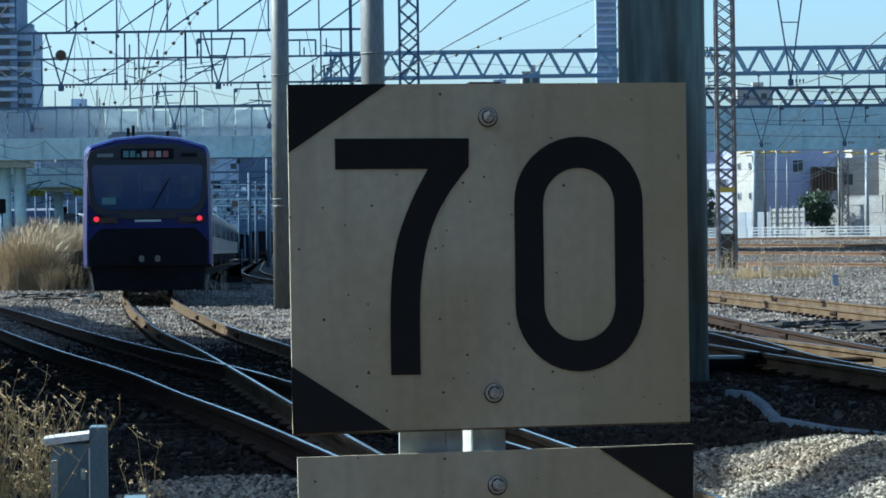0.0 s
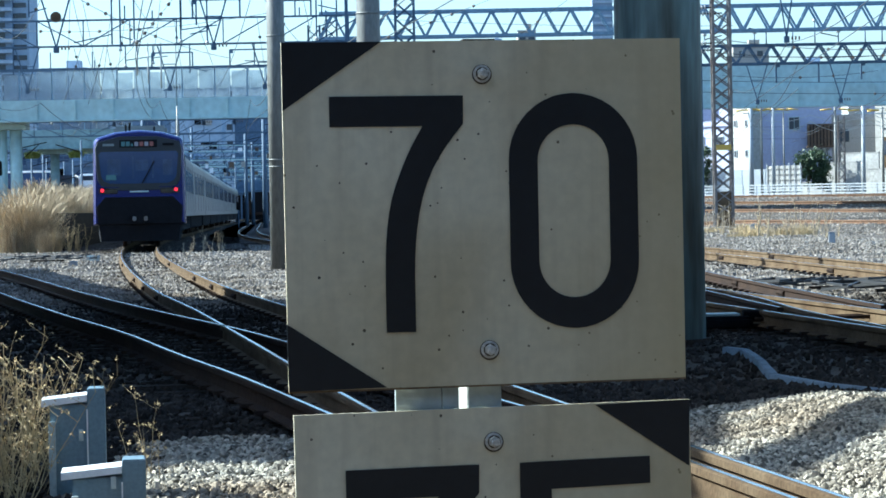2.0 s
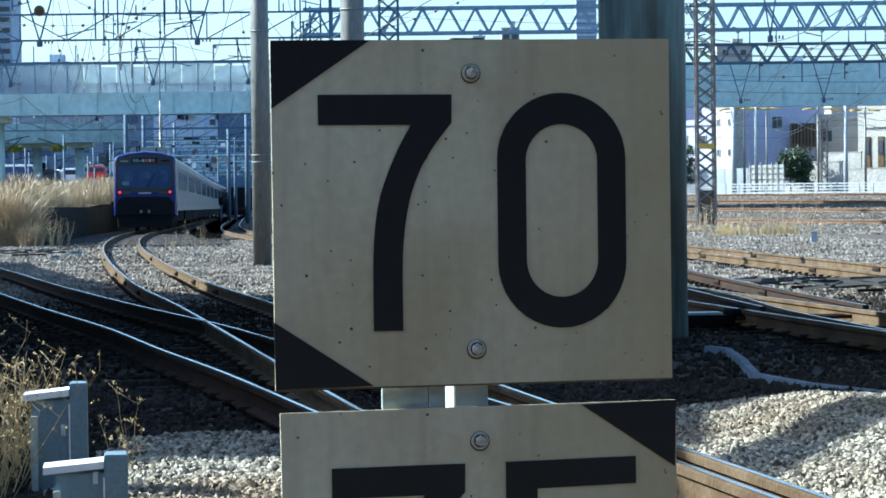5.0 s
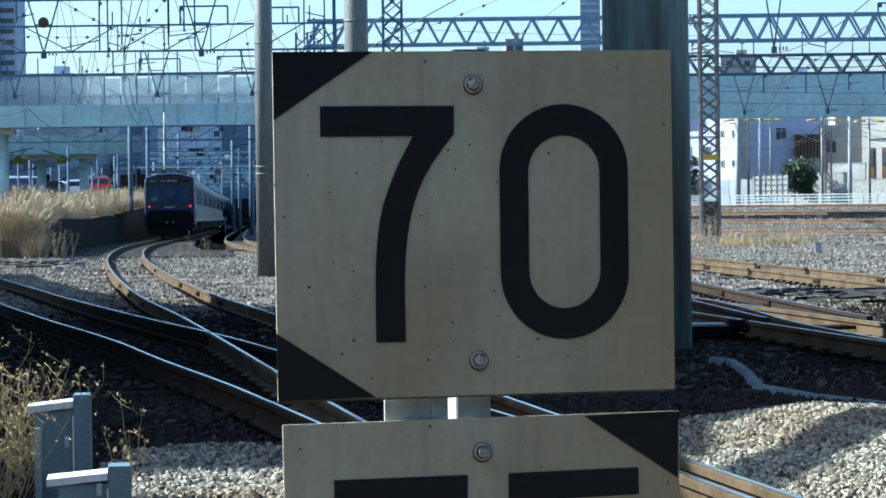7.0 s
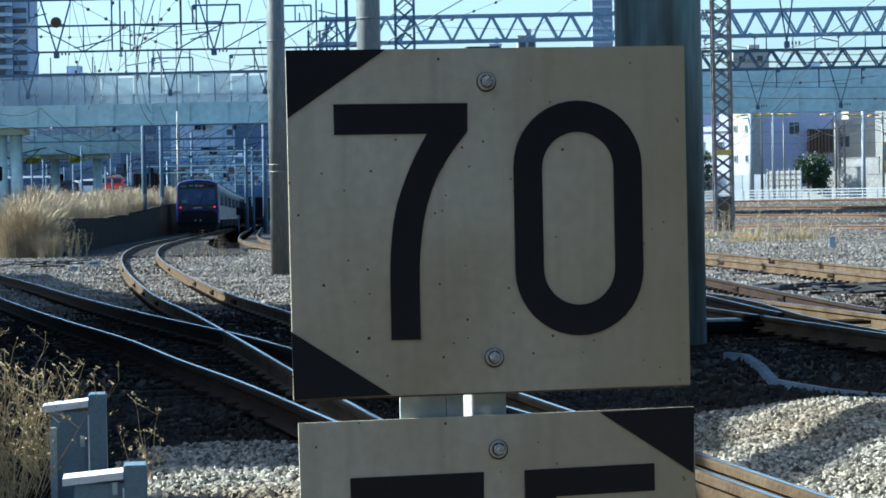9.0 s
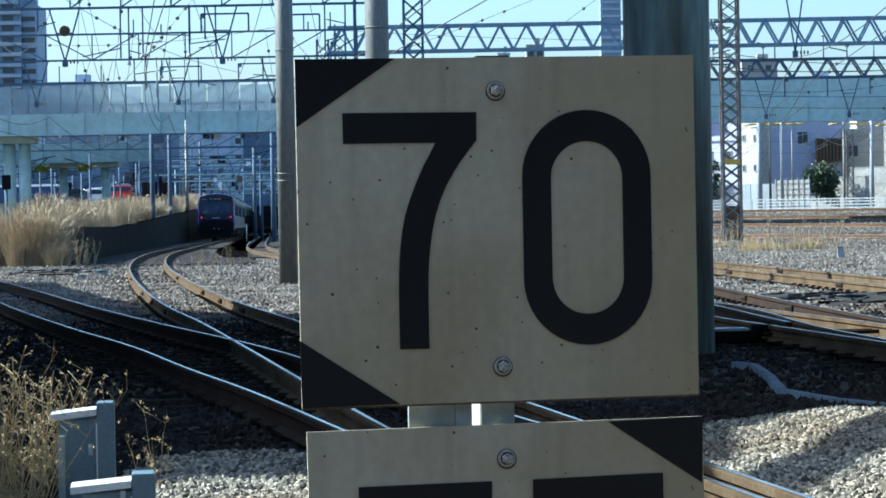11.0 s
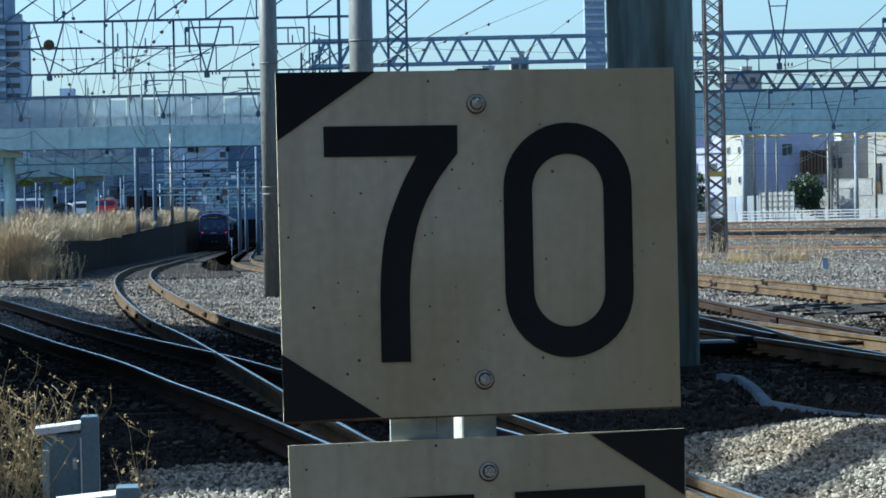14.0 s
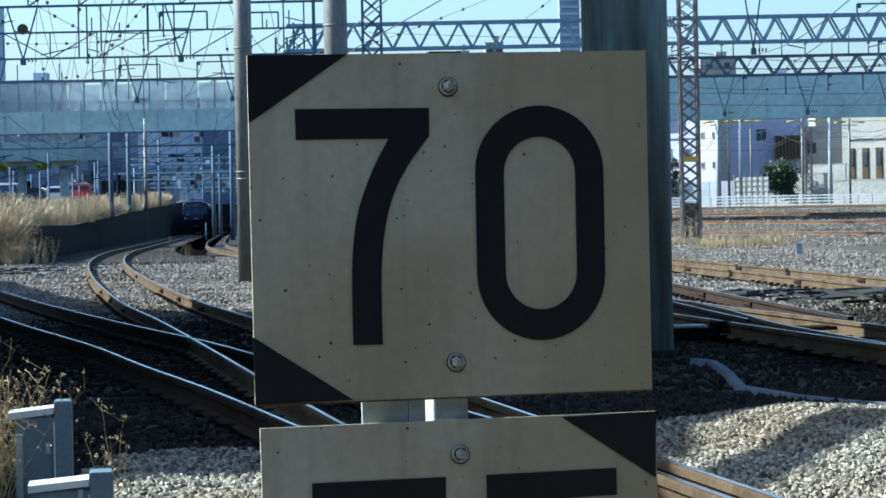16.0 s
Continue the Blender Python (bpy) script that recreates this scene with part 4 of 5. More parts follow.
    return 62 + 12.0 * t + 0.2 * t * t


def motions():
    for k, car in enumerate(TRAIN):
        rows = []
        for i in range(17):
            y = tail_at(i)
            # walk along the track to this car's two ends
            ends = []
            for need in (k * CAR, (k + 1) * CAR):
                s, yy = 0.0, y
                while s < need - 1e-6:
                    step = min(2.0, need - s)
                    slope = (LINE_A(yy + 0.5) - LINE_A(yy - 0.5))
                    yy += step / math.hypot(1, slope)
                    s += step
                ends.append((LINE_A(yy), yy))
            (xa, ya), (xb, yb) = ends
            rows.append((float(i), pose(xa, ya, 0.0, 0, 0, math.degrees(-math.atan2(xb - xa, yb - ya)))))
        walk(car, rows)


# ---- grasses and weeds ----
def blades(n, rx, ry, h, width, seed, lean=0.25, plume=0.0, base=None):
    """Verts and faces of n dry blades inside an ellipse, each bent once."""
    rng = np.random.default_rng(seed)
    V, F = [], []
    for _ in range(n):
        r, a = math.sqrt(rng.uniform(0, 1)), rng.uniform(0, 6.283)
        x, y = rx * r * math.cos(a), ry * r * math.sin(a)
        k = h * rng.uniform(0.55, 1.0) * (1 - 0.35 * r * r)
        dx, dy = rng.normal(0, lean, 2) * k + np.array([x, y]) * 0.12
        w = width * rng.uniform(0.6, 1.3)
        t = rng.uniform(0, 3.14)
        sx, sy = w * math.cos(t) / 2, w * math.sin(t) / 2
        z0 = base(x, y) if base else 0.0
        c = len(V)
        V += [(x - sx, y - sy, z0), (x + sx, y + sy, z0), (x + dx * 0.35 - sx, y + dy * 0.35 - sy, z0 + k * 0.6), (x + dx * 0.35 + sx, y + dy * 0.35 + sy, z0 + k * 0.6),
              (x + dx, y + dy, z0 + k)]
        F += [(c, c + 1, c + 3, c + 2), (c + 2, c + 3, c + 4)]
        if plume and rng.uniform() < plume:
            c = len(V)
            p, q = np.array([x + dx * 0.8, y + dy * 0.8, z0 + k * 0.88]), np.array([x + dx * 1.08, y + dy * 1.08, z0 + k * 1.06])
            V += [tuple(p), tuple((p + q) / 2 + [sx * 1.7, sy * 1.7, 0]), tuple(q), tuple((p + q) / 2 - [sx * 1.7, sy * 1.7, 0])]
            F += [(c, c + 1, c + 2, c + 3)]
    return V, F


def reed_clump(x, y, rx, ry, h, n, seed, words, z=-0.25, width=0.03, mat="reed", plume=0.5):
    ob = thing("reed_clump", x, y, z, words, "reeds", "dry reeds")
    tagged(part("reed_mass", mesh_of("reed_mass", *blades(n * 5, rx, ry, h, width * 0.34, seed, 0.33, plume), M[mat]), M[mat], ob), kind="stuff")
    return ob


def twig_mesh(paths, mat):
    """Thin three-sided tapered stems along lists of points with radii."""
    V, F = [], []
    for pts, r0, r1 in paths:
        n = len(pts)
        for i, p in enumerate(pts):
            c0 = len(V)
            r = r0 + (r1 - r0) * i / (n - 1)
            for k in range(3):
                V.append((p[0] + r * math.cos(2.094 * k), p[1] + r * math.sin(2.094 * k), p[2] + (r * 0.6 if k == 0 else 0)))
            if i:
                for k in range(3):
                    F.append((c0 - 3 + k, c0 - 3 + (k + 1) % 3, c0 + (k + 1) % 3, c0 + k))
    return mesh_of("stems", V, F, mat)


def weed(x, y, h, seed, words, thick=0.0042, twigs=6, lean=(0.1, 0.0), mat="reed_dark", z=-0.22):
    rng = np.random.default_rng(seed)
    ob = thing("dead_weed", x, y, z, words, "weed", "dead weeds")
    paths, heads = [], []
    for s in range(rng.integers(2, 4)):
        p, d = np.array([rng.uniform(-0.04, 0.04), rng.uniform(-0.05, 0.05), 0.0]), np.array([lean[0] + rng.normal(0, 0.13), lean[1] + rng.normal(0, 0.1), 1.0])
        hh, pts = h * rng.uniform(0.7, 1.0), []
        for i in range(9):
            pts.append(p.copy())
            d[:2] += rng.normal(0, 0.06, 2)
            p = p + d / np.linalg.norm(d) * hh / 8
        paths.append((pts, thick, thick * 0.35))
        for _ in range(twigs):
            i = int(rng.integers(2, 9))
            q, e = pts[i].copy(), np.array([rng.normal(0, 0.8), rng.normal(0, 0.6), rng.uniform(0.35, 1.0)])
            tp = []
            ln = hh * rng.uniform(0.08, 0.28)
            for j in range(4):
                tp.append(q.copy())
                e[:2] += rng.normal(0, 0.2, 2)
                q = q + e / np.linalg.norm(e) * ln / 3
            paths.append((tp, thick * 0.5, thick * 0.2))
            heads.append(tp[-1])
            for _ in range(2):
                e2 = np.array([rng.normal(0, 0.7), rng.normal(0, 0.7), rng.uniform(0.1, 0.8)])
                b = tp[2]
                paths.append(([b, b + e2 * ln * 0.25], thick * 0.35, thick * 0.15))
                heads.append(b + e2 * ln * 0.25)
    tagged(part("twig_mass", twig_mesh(paths, M[mat]), M[mat], ob), kind="stuff")
    V, F = [], []
    for p in heads:
        for _ in range(2):
            c, o = len(V), p + rng.normal(0, 0.004, 3)
            V += [tuple(o + rng.normal(0, 0.0035, 3)) for _ in range(4)]
            F += [(c, c + 1, c + 2), (c, c + 2, c + 3), (c, c + 1, c + 3), (c + 1, c + 2, c + 3)]
    tagged(part("seed_mass", mesh_of("seed_mass", V, F, M[mat]), M[mat], ob, "small dry seed heads"), kind="stuff")
    return ob


for i in range(34):
    weed(-2.3 + 0.016 * i + random.uniform(-0.05, 0.05), 11.5 + random.uniform(0, 1.5), random.uniform(0.5, 1.08) * (1 - 0.013 * i), 100 + i, "tall dead brown weed with twiggy seed heads",
         random.uniform(0.0035, 0.0062), 8, lean=(random.uniform(0.0, 0.42), 0))
for i in range(12):
    weed(-2.2 + 0.04 * i + random.uniform(-0.05, 0.05), 11.4 + random.uniform(0, 0.9), random.uniform(0.35, 0.6), 160 + i, "low tangle of bent dead weed stems",
         random.uniform(0.004, 0.006), 7, lean=(random.uniform(-0.5, 0.7), 0))
for x, y, h in ((-1.38, 12.9, 0.42), (-1.45, 12.6, 0.36), (-1.34, 12.5, 0.3), (-1.72, 13.1, 0.5)):
    weed(x, y, h, int(-x * 1000), "short dead weed beside a signal cabinet", 0.0025, 6)
for i in range(26):
    weed(10.3 + random.uniform(0, 3.6), 92 + random.uniform(0, 20), random.uniform(0.6, 1.5), 300 + i, "dry straw-coloured weed on pale ballast", 0.02, 8, mat="reed", z=-0.25)
for i in range(10):
    reed_clump(10.6 + random.uniform(0, 3.4), 96 + random.uniform(0, 18), 0.45, 0.5, random.uniform(0.3, 0.62), 60, 200 + i, "low tuft of dry straw-coloured grass", -0.25, 0.03, "reed_dark", 0.2)
for i in range(9):
    weed(-7.6 + random.uniform(-0.9, 0.9), 84 + random.uniform(-2, 4), random.uniform(0.4, 0.95), 400 + i, "dry weed tuft growing between tracks", 0.009, 8, mat="reed", z=-0.25)

reed_clump(-14.3, 92.5, 0.75, 0.8, 2.3, 900, 11, "tall pale straw-coloured reed clump by the track")
reed_clump(-13.75, 92.3, 0.5, 0.6, 1.85, 600, 12, "straw-coloured reed clump leaning over the ballast")
reed_clump(-13.2, 91.6, 0.38, 0.5, 1.0, 300, 13, "low tuft of dry reeds at the foot of a clump")
reed_clump(-15.6, 93.5, 0.8, 0.8, 2.1, 600, 15, "tall pale straw-coloured reed clump by the track")
for i in range(12):
    weed(-12.75 + random.uniform(-0.5, 0.6), 91.5 + random.uniform(-1, 1.5), random.uniform(0.5, 1.2), 430 + i, "thin dry weed beside a reed clump", 0.012, 8, mat="reed_dark", z=-0.25)


def wall_top(y):
    """The retaining wall climbs away from the yard."""
    return max(1.15, 1.1 + 0.0128 * (y - 126))


for i in range(46):
    y = 110 + 5 * i + random.uniform(-1.5, 1.5)
    reed_clump(LINE_A(y) - 4.1 + random.uniform(-0.55, 0.45), y, random.uniform(0.55, 1.15), random.uniform(1.2, 2.4), 1.62 * random.uniform(0.6, 1.15), 300 if i < 20 else 170, 40 + i,
               "sunlit dry reeds along a retaining wall", wall_top(y) - 0.08, 0.04 if i < 16 else 0.06)


# ---- retaining wall and bank left of the departing track ----
def bank():
    g = thing("retaining_wall", 0, 0, 0, "low concrete retaining wall beside the track, coloured near black for shade", "retaining wall", "", "structure")
    for i in range(80):
        y = 94 + 4 * i
        x, x2 = LINE_A(y) - 2.7, LINE_A(y + 3.98) - 2.7
        top = wall_top(y)
        v = [(x, y, -0.4), (x - 0.3, y, -0.4), (x2 - 0.3, y + 3.98, -0.4), (x2, y + 3.98, -0.4), (x, y, top), (x - 0.3, y, top), (x2 - 0.3, y + 3.98, top), (x2, y + 3.98, top)]
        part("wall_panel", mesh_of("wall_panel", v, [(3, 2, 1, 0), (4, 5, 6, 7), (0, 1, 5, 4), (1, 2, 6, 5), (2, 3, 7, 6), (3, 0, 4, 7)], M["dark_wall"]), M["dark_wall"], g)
    pts = [(LINE_A(y) - 3.05, y) for y in range(94, 421, 8)]
    v, f = [], []
    for i, (x, y) in enumerate(pts):
        top = wall_top(y)
        v += [(x, y, top - 0.02), (x - 9, y, top + 0.15), (x - 16, y, -0.3)]
        if i:
            c = 3 * i
            f += [(c - 3, c, c + 1, c - 2), (c - 2, c + 1, c + 2, c - 1)]
    f.append((0, 1, 2))
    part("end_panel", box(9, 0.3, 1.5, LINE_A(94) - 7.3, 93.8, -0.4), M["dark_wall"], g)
    tagged(part("bank", mesh_of("bank", v, f, M["earth"]), M["earth"]), "dusty earth bank behind a retaining wall", "bank", kind="structure")


bank()


# ---- made-up wagons as dark fill beside the train, a lit green lamp beyond ----
def parked_wagon(y):
    x = LINE_C(y)
    w = thing("parked_wagon", x, y, 0, "dark made-up rail wagon filling the shaded gap beside the train", "rail wagon", rz=math.degrees(-math.atan(LINE_C(y + 1) - LINE_C(y))))
    part("body", box(2.75, 19, 2.55, 0, 9.5, 0.7, 0.05), M["under"], w)
    part("underframe", box(2.5, 18.6, 0.5, 0, 9.5, 0.22), M["under"], w)
    for k in range(8):
        part("side_rib", box(0.08, 0.1, 2.4, 1.4, 1 + 2.4 * k, 0.75), M["under"], w)
    part("end_ladder", box(0.4, 0.06, 1.5, -0.8, -0.03, 0.8), M["rust"], w)
    part("buffer_beam", box(2.5, 0.2, 0.3, 0, -0.05, 0.75), M["rust"], w)
    part("roof_hatch", box(2.3, 17, 0.1, 0, 9.5, 3.24, 0.03), M["mast_far"], w, "blue-grey roof sheet")
    bogie(2.6, w), bogie(16, w)


parked_wagon(296)
parked_wagon(317)
# shed made up as dark fill far along the track
shed = thing("engine_shed", -30, 470, -0.3, "long dark made-up shed filling the dark area behind the wagons", "shed")
part("back_wall", box(15, 0.4, 4.4, 0, 8, 0), M["under"], shed)
part("roof", box(16, 9, 0.3, 0, 4, 4.4), M["mast_far"], shed)
part("front_wall", box(13, 0.3, 3.6, 0.5, 0.2, 0.0), M["under"], shed)
for k in range(6):
    part("pillar", box(0.3, 0.3, 4.4, -7.2 + 2.9 * k, -0.2, 0), M["mast_far"], shed)



def dwarf_signal(x, y, h, key, words):
    s = thing("dwarf_signal", x, y, -0.2, words, "railway signal", "signals")
    part("post", rod(0.06, 0.06, (0, 0, -0.2), (0, 0, h), 12), M["mast_far"], s)
    part("head", box(0.36, 0.2, 0.62, 0, 0, h - 0.3, 0.03), M["under"], s, "black signal head")
    part("lamp", rod(0.075, 0.075, (0, -0.14, h), (0, -0.1, h), 16), M[key], s, "glowing signal lamp")
    part("hood", rod(0.11, 0.11, (0, -0.16, h + 0.02), (0, -0.1, h + 0.02), 16), M["under"], s)


dwarf_signal(-15.95, 215, 1.75, "green_lamp", "small railway signal showing a green light")
dwarf_signal(-18.7, 115, 3.3, "red_lamp", "railway signal showing a red light among poles")


# ---- buildings ----
def building(x, y, w, d, h, mat, words, floors=0, cols=0, z=-0.3, win=(1.2, 1.3), rz=0, roof=True, side=False, group="buildings", tint="window"):
    b = thing("building", x, y, z, words, "building", group, rz=rz)
    part("wall", box(w, d, h, 0, d / 2, 0), M[mat], b)
    if roof:
        part("parapet", box(w + 0.3, 0.3, 0.45, 0, 0.0, h - 0.2), M[mat], b)
        part("roof_hut", box(min(w * 0.3, 4), min(d * 0.5, 4), 2.2, w * 0.15, d * 0.5, h), M[mat], b)
    for i in range(floors):
        for j in range(cols):
            zz, xx = h * (i + 0.32) / floors, w * ((j + 0.5) / cols - 0.5)
            fr = part("window", box(win[0] + 0.14, 0.09, win[1] + 0.14, xx, -0.02, zz), M["fence_grey" if win[0] < 1.25 else mat], b, "pale window frame")
            part("pane", box(win[0], 0.1, win[1], xx, -0.035, zz + 0.07), M[tint], fr)
    if side:
        for i in range(floors):
            part("balcony", box(w * 0.96, 1.2, 1.0, 0, -0.6, h * i / floors), M["barrier"], b, "balcony parapet")
    return b


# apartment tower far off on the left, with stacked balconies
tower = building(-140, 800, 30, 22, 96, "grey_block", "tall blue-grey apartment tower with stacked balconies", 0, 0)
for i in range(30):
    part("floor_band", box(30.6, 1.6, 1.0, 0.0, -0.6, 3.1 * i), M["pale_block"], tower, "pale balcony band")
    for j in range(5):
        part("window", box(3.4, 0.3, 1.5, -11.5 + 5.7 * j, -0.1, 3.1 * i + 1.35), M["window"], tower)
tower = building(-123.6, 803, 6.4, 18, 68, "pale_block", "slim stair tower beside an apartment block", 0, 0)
for i in range(21):
    part("window", box(4.2, 0.3, 1.4, 0.4, -0.1, 3.1 * i + 1.2), M["window"], tower)

random.seed(5)
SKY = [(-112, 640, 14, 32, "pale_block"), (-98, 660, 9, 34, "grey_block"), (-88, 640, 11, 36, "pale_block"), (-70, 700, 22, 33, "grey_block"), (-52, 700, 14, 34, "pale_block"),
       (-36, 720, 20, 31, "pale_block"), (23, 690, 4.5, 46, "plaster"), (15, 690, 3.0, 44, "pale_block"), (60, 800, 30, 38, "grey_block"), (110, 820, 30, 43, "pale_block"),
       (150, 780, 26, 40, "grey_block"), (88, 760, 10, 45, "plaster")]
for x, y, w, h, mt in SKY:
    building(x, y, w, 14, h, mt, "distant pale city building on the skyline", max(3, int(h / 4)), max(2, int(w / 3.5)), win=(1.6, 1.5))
sk = building(92, 1500, 11, 18, 190, "grey_block", "slender distant high-rise tower", 0, 0)
for i in range(48):
    part("floor_band", box(11.4, 0.6, 1.4, 0, -0.2, 3.9 * i), M["pale_block"], sk)

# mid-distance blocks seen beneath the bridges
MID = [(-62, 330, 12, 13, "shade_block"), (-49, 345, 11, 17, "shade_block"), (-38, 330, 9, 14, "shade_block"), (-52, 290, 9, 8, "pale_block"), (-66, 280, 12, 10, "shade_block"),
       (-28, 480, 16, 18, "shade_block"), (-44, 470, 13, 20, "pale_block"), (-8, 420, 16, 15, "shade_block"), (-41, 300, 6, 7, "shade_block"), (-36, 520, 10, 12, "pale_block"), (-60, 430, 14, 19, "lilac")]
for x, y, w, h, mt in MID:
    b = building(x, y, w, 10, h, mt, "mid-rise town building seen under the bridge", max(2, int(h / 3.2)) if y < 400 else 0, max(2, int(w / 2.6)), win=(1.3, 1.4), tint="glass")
    for k in range(10):
        part("wall_unit", box(random.uniform(0.5, 1.8), 0.5, random.uniform(0.4, 1.6), random.uniform(-w / 2 + 1, w / 2 - 1), -0.2, random.uniform(1, h - 1.5)),
             M[random.choice(("plaster", "pale_block", "window", "under", "tan_wall"))], b, "small unit fixed to the wall")

# houses behind the yard fence on the right
YB = 1.5
building(23.9, 214, 3.1, 0.95, 7.1, "plaster", "narrow sunlit white house behind the yard fence", 3, 2, YB, (0.3, 0.45), rz=-62, roof=False)
building(22.2, 222, 4.0, 5, 6.0, "lilac", "bluish house with a flat roof", 2, 2, YB, (0.8, 0.9), rz=-45)
building(28.4, 218, 6.4, 8, 7.3, "lilac", "bluish-grey clad house with a dark window", 0, 0, YB, roof=False)
grey_house = building(33.6, 219, 4.1, 10, 6.25, "concrete", "grey concrete house beyond the fence", 0, 0, YB)
part("window", box(0.7, 0.1, 1.0, 0.4, -0.03, 0), M["window"], grey_house, at=pose(-1.2, 0, 4.3))
white = building(36.7, 212, 6.0, 9, 7.4, "plaster", "sunlit white apartment house with tan window bays", 0, 0, YB, rz=-42, roof=False)
for j in range(4):
    part("window_bay", box(0.55, 0.12, 2.9, -2.1 + 1.25 * j, -0.03, 1.6), M["dull_rail"], white, "tan window bay")
    part("pane", box(0.4, 0.12, 1.1, -2.1 + 1.25 * j, -0.07, 3.1), M["window"], white)
    part("string_course", box(1.1, 0.16, 0.1, -2.0 + 1.25 * j, -0.05, 5.2), M["concrete"], white)
building(46, 216, 8, 10, 6.0, "plaster", "pale house farther along the fence", 2, 4, YB, (0.9, 1.0))
building(15.5, 240, 8, 10, 7.2, "pale_block", "pale house behind the lattice mast", 2, 4, YB, (0.9, 1.0))
building(29, 232, 20, 8, 8.2, "lilac", "long bluish block behind the houses", 2, 9, YB, (1.0, 1.1))
building(2, 260, 12, 10, 7, "grey_block", "grey warehouse beyond the yard", 2, 5, 0.5)
bal = thing("slatted_balcony", 30.55, 217.0, YB + 3.85, "brown timber slatted balcony on a grey-blue house", "balcony")
part("floor_slab", box(2.1, 1.15, 0.12, 0, 0.52, 0), M["brown_slat"], bal)
for k in range(8):
    part("slat", box(0.17, 0.05, 1.75, -0.95 + 0.27 * k, -0.1, 0.06), M["brown_slat"], bal)
part("top_rail", box(2.1, 0.09, 0.1, 0, -0.1, 1.78), M["brown_slat"], bal)
# near-black sheet that draws the recess shade behind the slats
part("recess_shade", box(2.0, 0.05, 1.7, 0, 0.5, 0.1), M["under"], bal, "dark panel standing in for the shaded recess behind the slats")
win = thing("house_window", 28.6, 217.97, YB + 5.3, "dark sliding window with a pale sill on a bluish wall", "window")
part("frame", box(0.92, 0.1, 1.08, 0, 0, 0), M["zinc"], win)
part("pane", box(0.38, 0.12, 0.94, -0.21, -0.01, 0.07), M["window"], win)
part("pane", box(0.38, 0.12, 0.94, 0.21, -0.01, 0.07), M["window"], win)


# ---- fences along the yard ----
fence = thing("yard_fence", 0, 0, 0, "low white post-and-rail fence along the yard", "fence")
for k in range(46):
    x = 14 + 0.85 * k
    y = 209 - (x - 14)
    part("post", box(0.07, 0.07, 0.85, x, y, ground_z(x, y) - 0.05), M["fence_white"], fence)
for dz in (0.12, 0.34, 0.56, 0.76):
    for k in range(15):
        xa, xb = 14 + 2.55 * k, 14 + 2.55 * (k + 1)
        bar_part("rail", (xa, 209 - (xa - 14), ground_z(xa, 209 - (xa - 14)) + dz), (xb, 209 - (xb - 14), ground_z(xb, 209 - (xb - 14)) + dz), 0.07, M["fence_white"], fence, 0.08)
sheet = thing("sheet_fence", 22.2, 212, 1.5, "grey corrugated steel sheet fence", "fence", rz=-40)
for k in range(19):
    part("sheet_panel", box(0.52, 0.05, 2.1, 0, 0, 0), M["fence_grey"], sheet, at=pose(-4.9 + 0.535 * k, 0.02 * (k % 2), 0))
for x0, x1, y, top, words in ((29.9, 32.3, 209, 4.0, "pale rendered garden wall beside a lattice mast"), (31.7, 34.3, 212.3, 4.75, "pale grey garden wall before a concrete house"),
                              (32.8, 39, 208, 3.45, "long pale rendered garden wall along the yard"), (27.2, 30.1, 209.5, 2.5, "low concrete wall beneath a shrub")):
    w = thing("garden_wall", (x0 + x1) / 2, y, 1.45, words, "wall", "garden walls", rz=-40)
    x0, x1 = 1.3 * x0, 1.3 * x1
    part("panel", box(x1 - x0, 0.16, top - 1.45, 0, 0, 0, 0.01), M["stucco"], w)
    part("coping", box(x1 - x0 + 0.05, 0.22, 0.06, 0, 0, top - 1.45), M["concrete"], w)
net = thing("netting_screen", 26.2, 206.0, 1.6, "white netting screen on a grid of thin posts", "screen", rz=-40)
part("net_sheet", box(3.1, 0.03, 2.2, 0, 0.05, 0), M["stucco"], net)
for k in range(7):
    part("upright", box(0.04, 0.05, 2.4, -1.53 + 0.5 * k, -0.02, 0), M["fence_grey"], net)
for k in range(5):
    part("crossbar", box(3.1, 0.05, 0.03, 0, -0.03, 0.3 + 0.42 * k), M["stucco"], net)


def bush(x, y, z, w, h, n, seed, words):
    rng = np.random.default_rng(seed)
    b = thing("shrub", x, y, z, words, "shrub", "shrubs")
    part("trunk", rod(0.09, 0.03, (0, 0, -0.1), (0.05, 0, h * 0.6), 8), M["brown_slat"], b)
    for k in range(5):
        a = rng.uniform(0, 6.28)
        part("limb", rod(0.04, 0.012, (0, 0, h * 0.2 + 0.08 * k), (math.cos(a) * w * 0.35, math.sin(a) * w * 0.3, h * rng.uniform(0.5, 0.85)), 6), M["brown_slat"], b)
    V, F = [], []
    lobes = [(rng.normal(0, w * 0.25), rng.normal(0, w * 0.2), rng.uniform(0.25, 0.85) * h, rng.uniform(0.18, 0.32) * w) for _ in range(9)]
    for _ in range(n):
        lx, ly, lz, lr = lobes[rng.integers(0, len(lobes))]
        p = np.array([lx, ly, lz]) + rng.normal(0, 1, 3) * lr * 0.6
        if p[2] < 0.05:
            continue
        c = len(V)
        d, e = rng.normal(0, 0.055, 3), rng.normal(0, 0.055, 3)
        V += [tuple(p - d), tuple(p + e), tuple(p + d), tuple(p - e)]
        F.append((c, c + 1, c + 2, c + 3))
    part("crown", mesh_of("crown", V, F, M["leaf"]), M["leaf"], b, "dense small dark leaves")


bush(28.3, 208, 1.9, 2.0, 3.0, 3000, 3, "dark green evergreen shrub beside a fence")
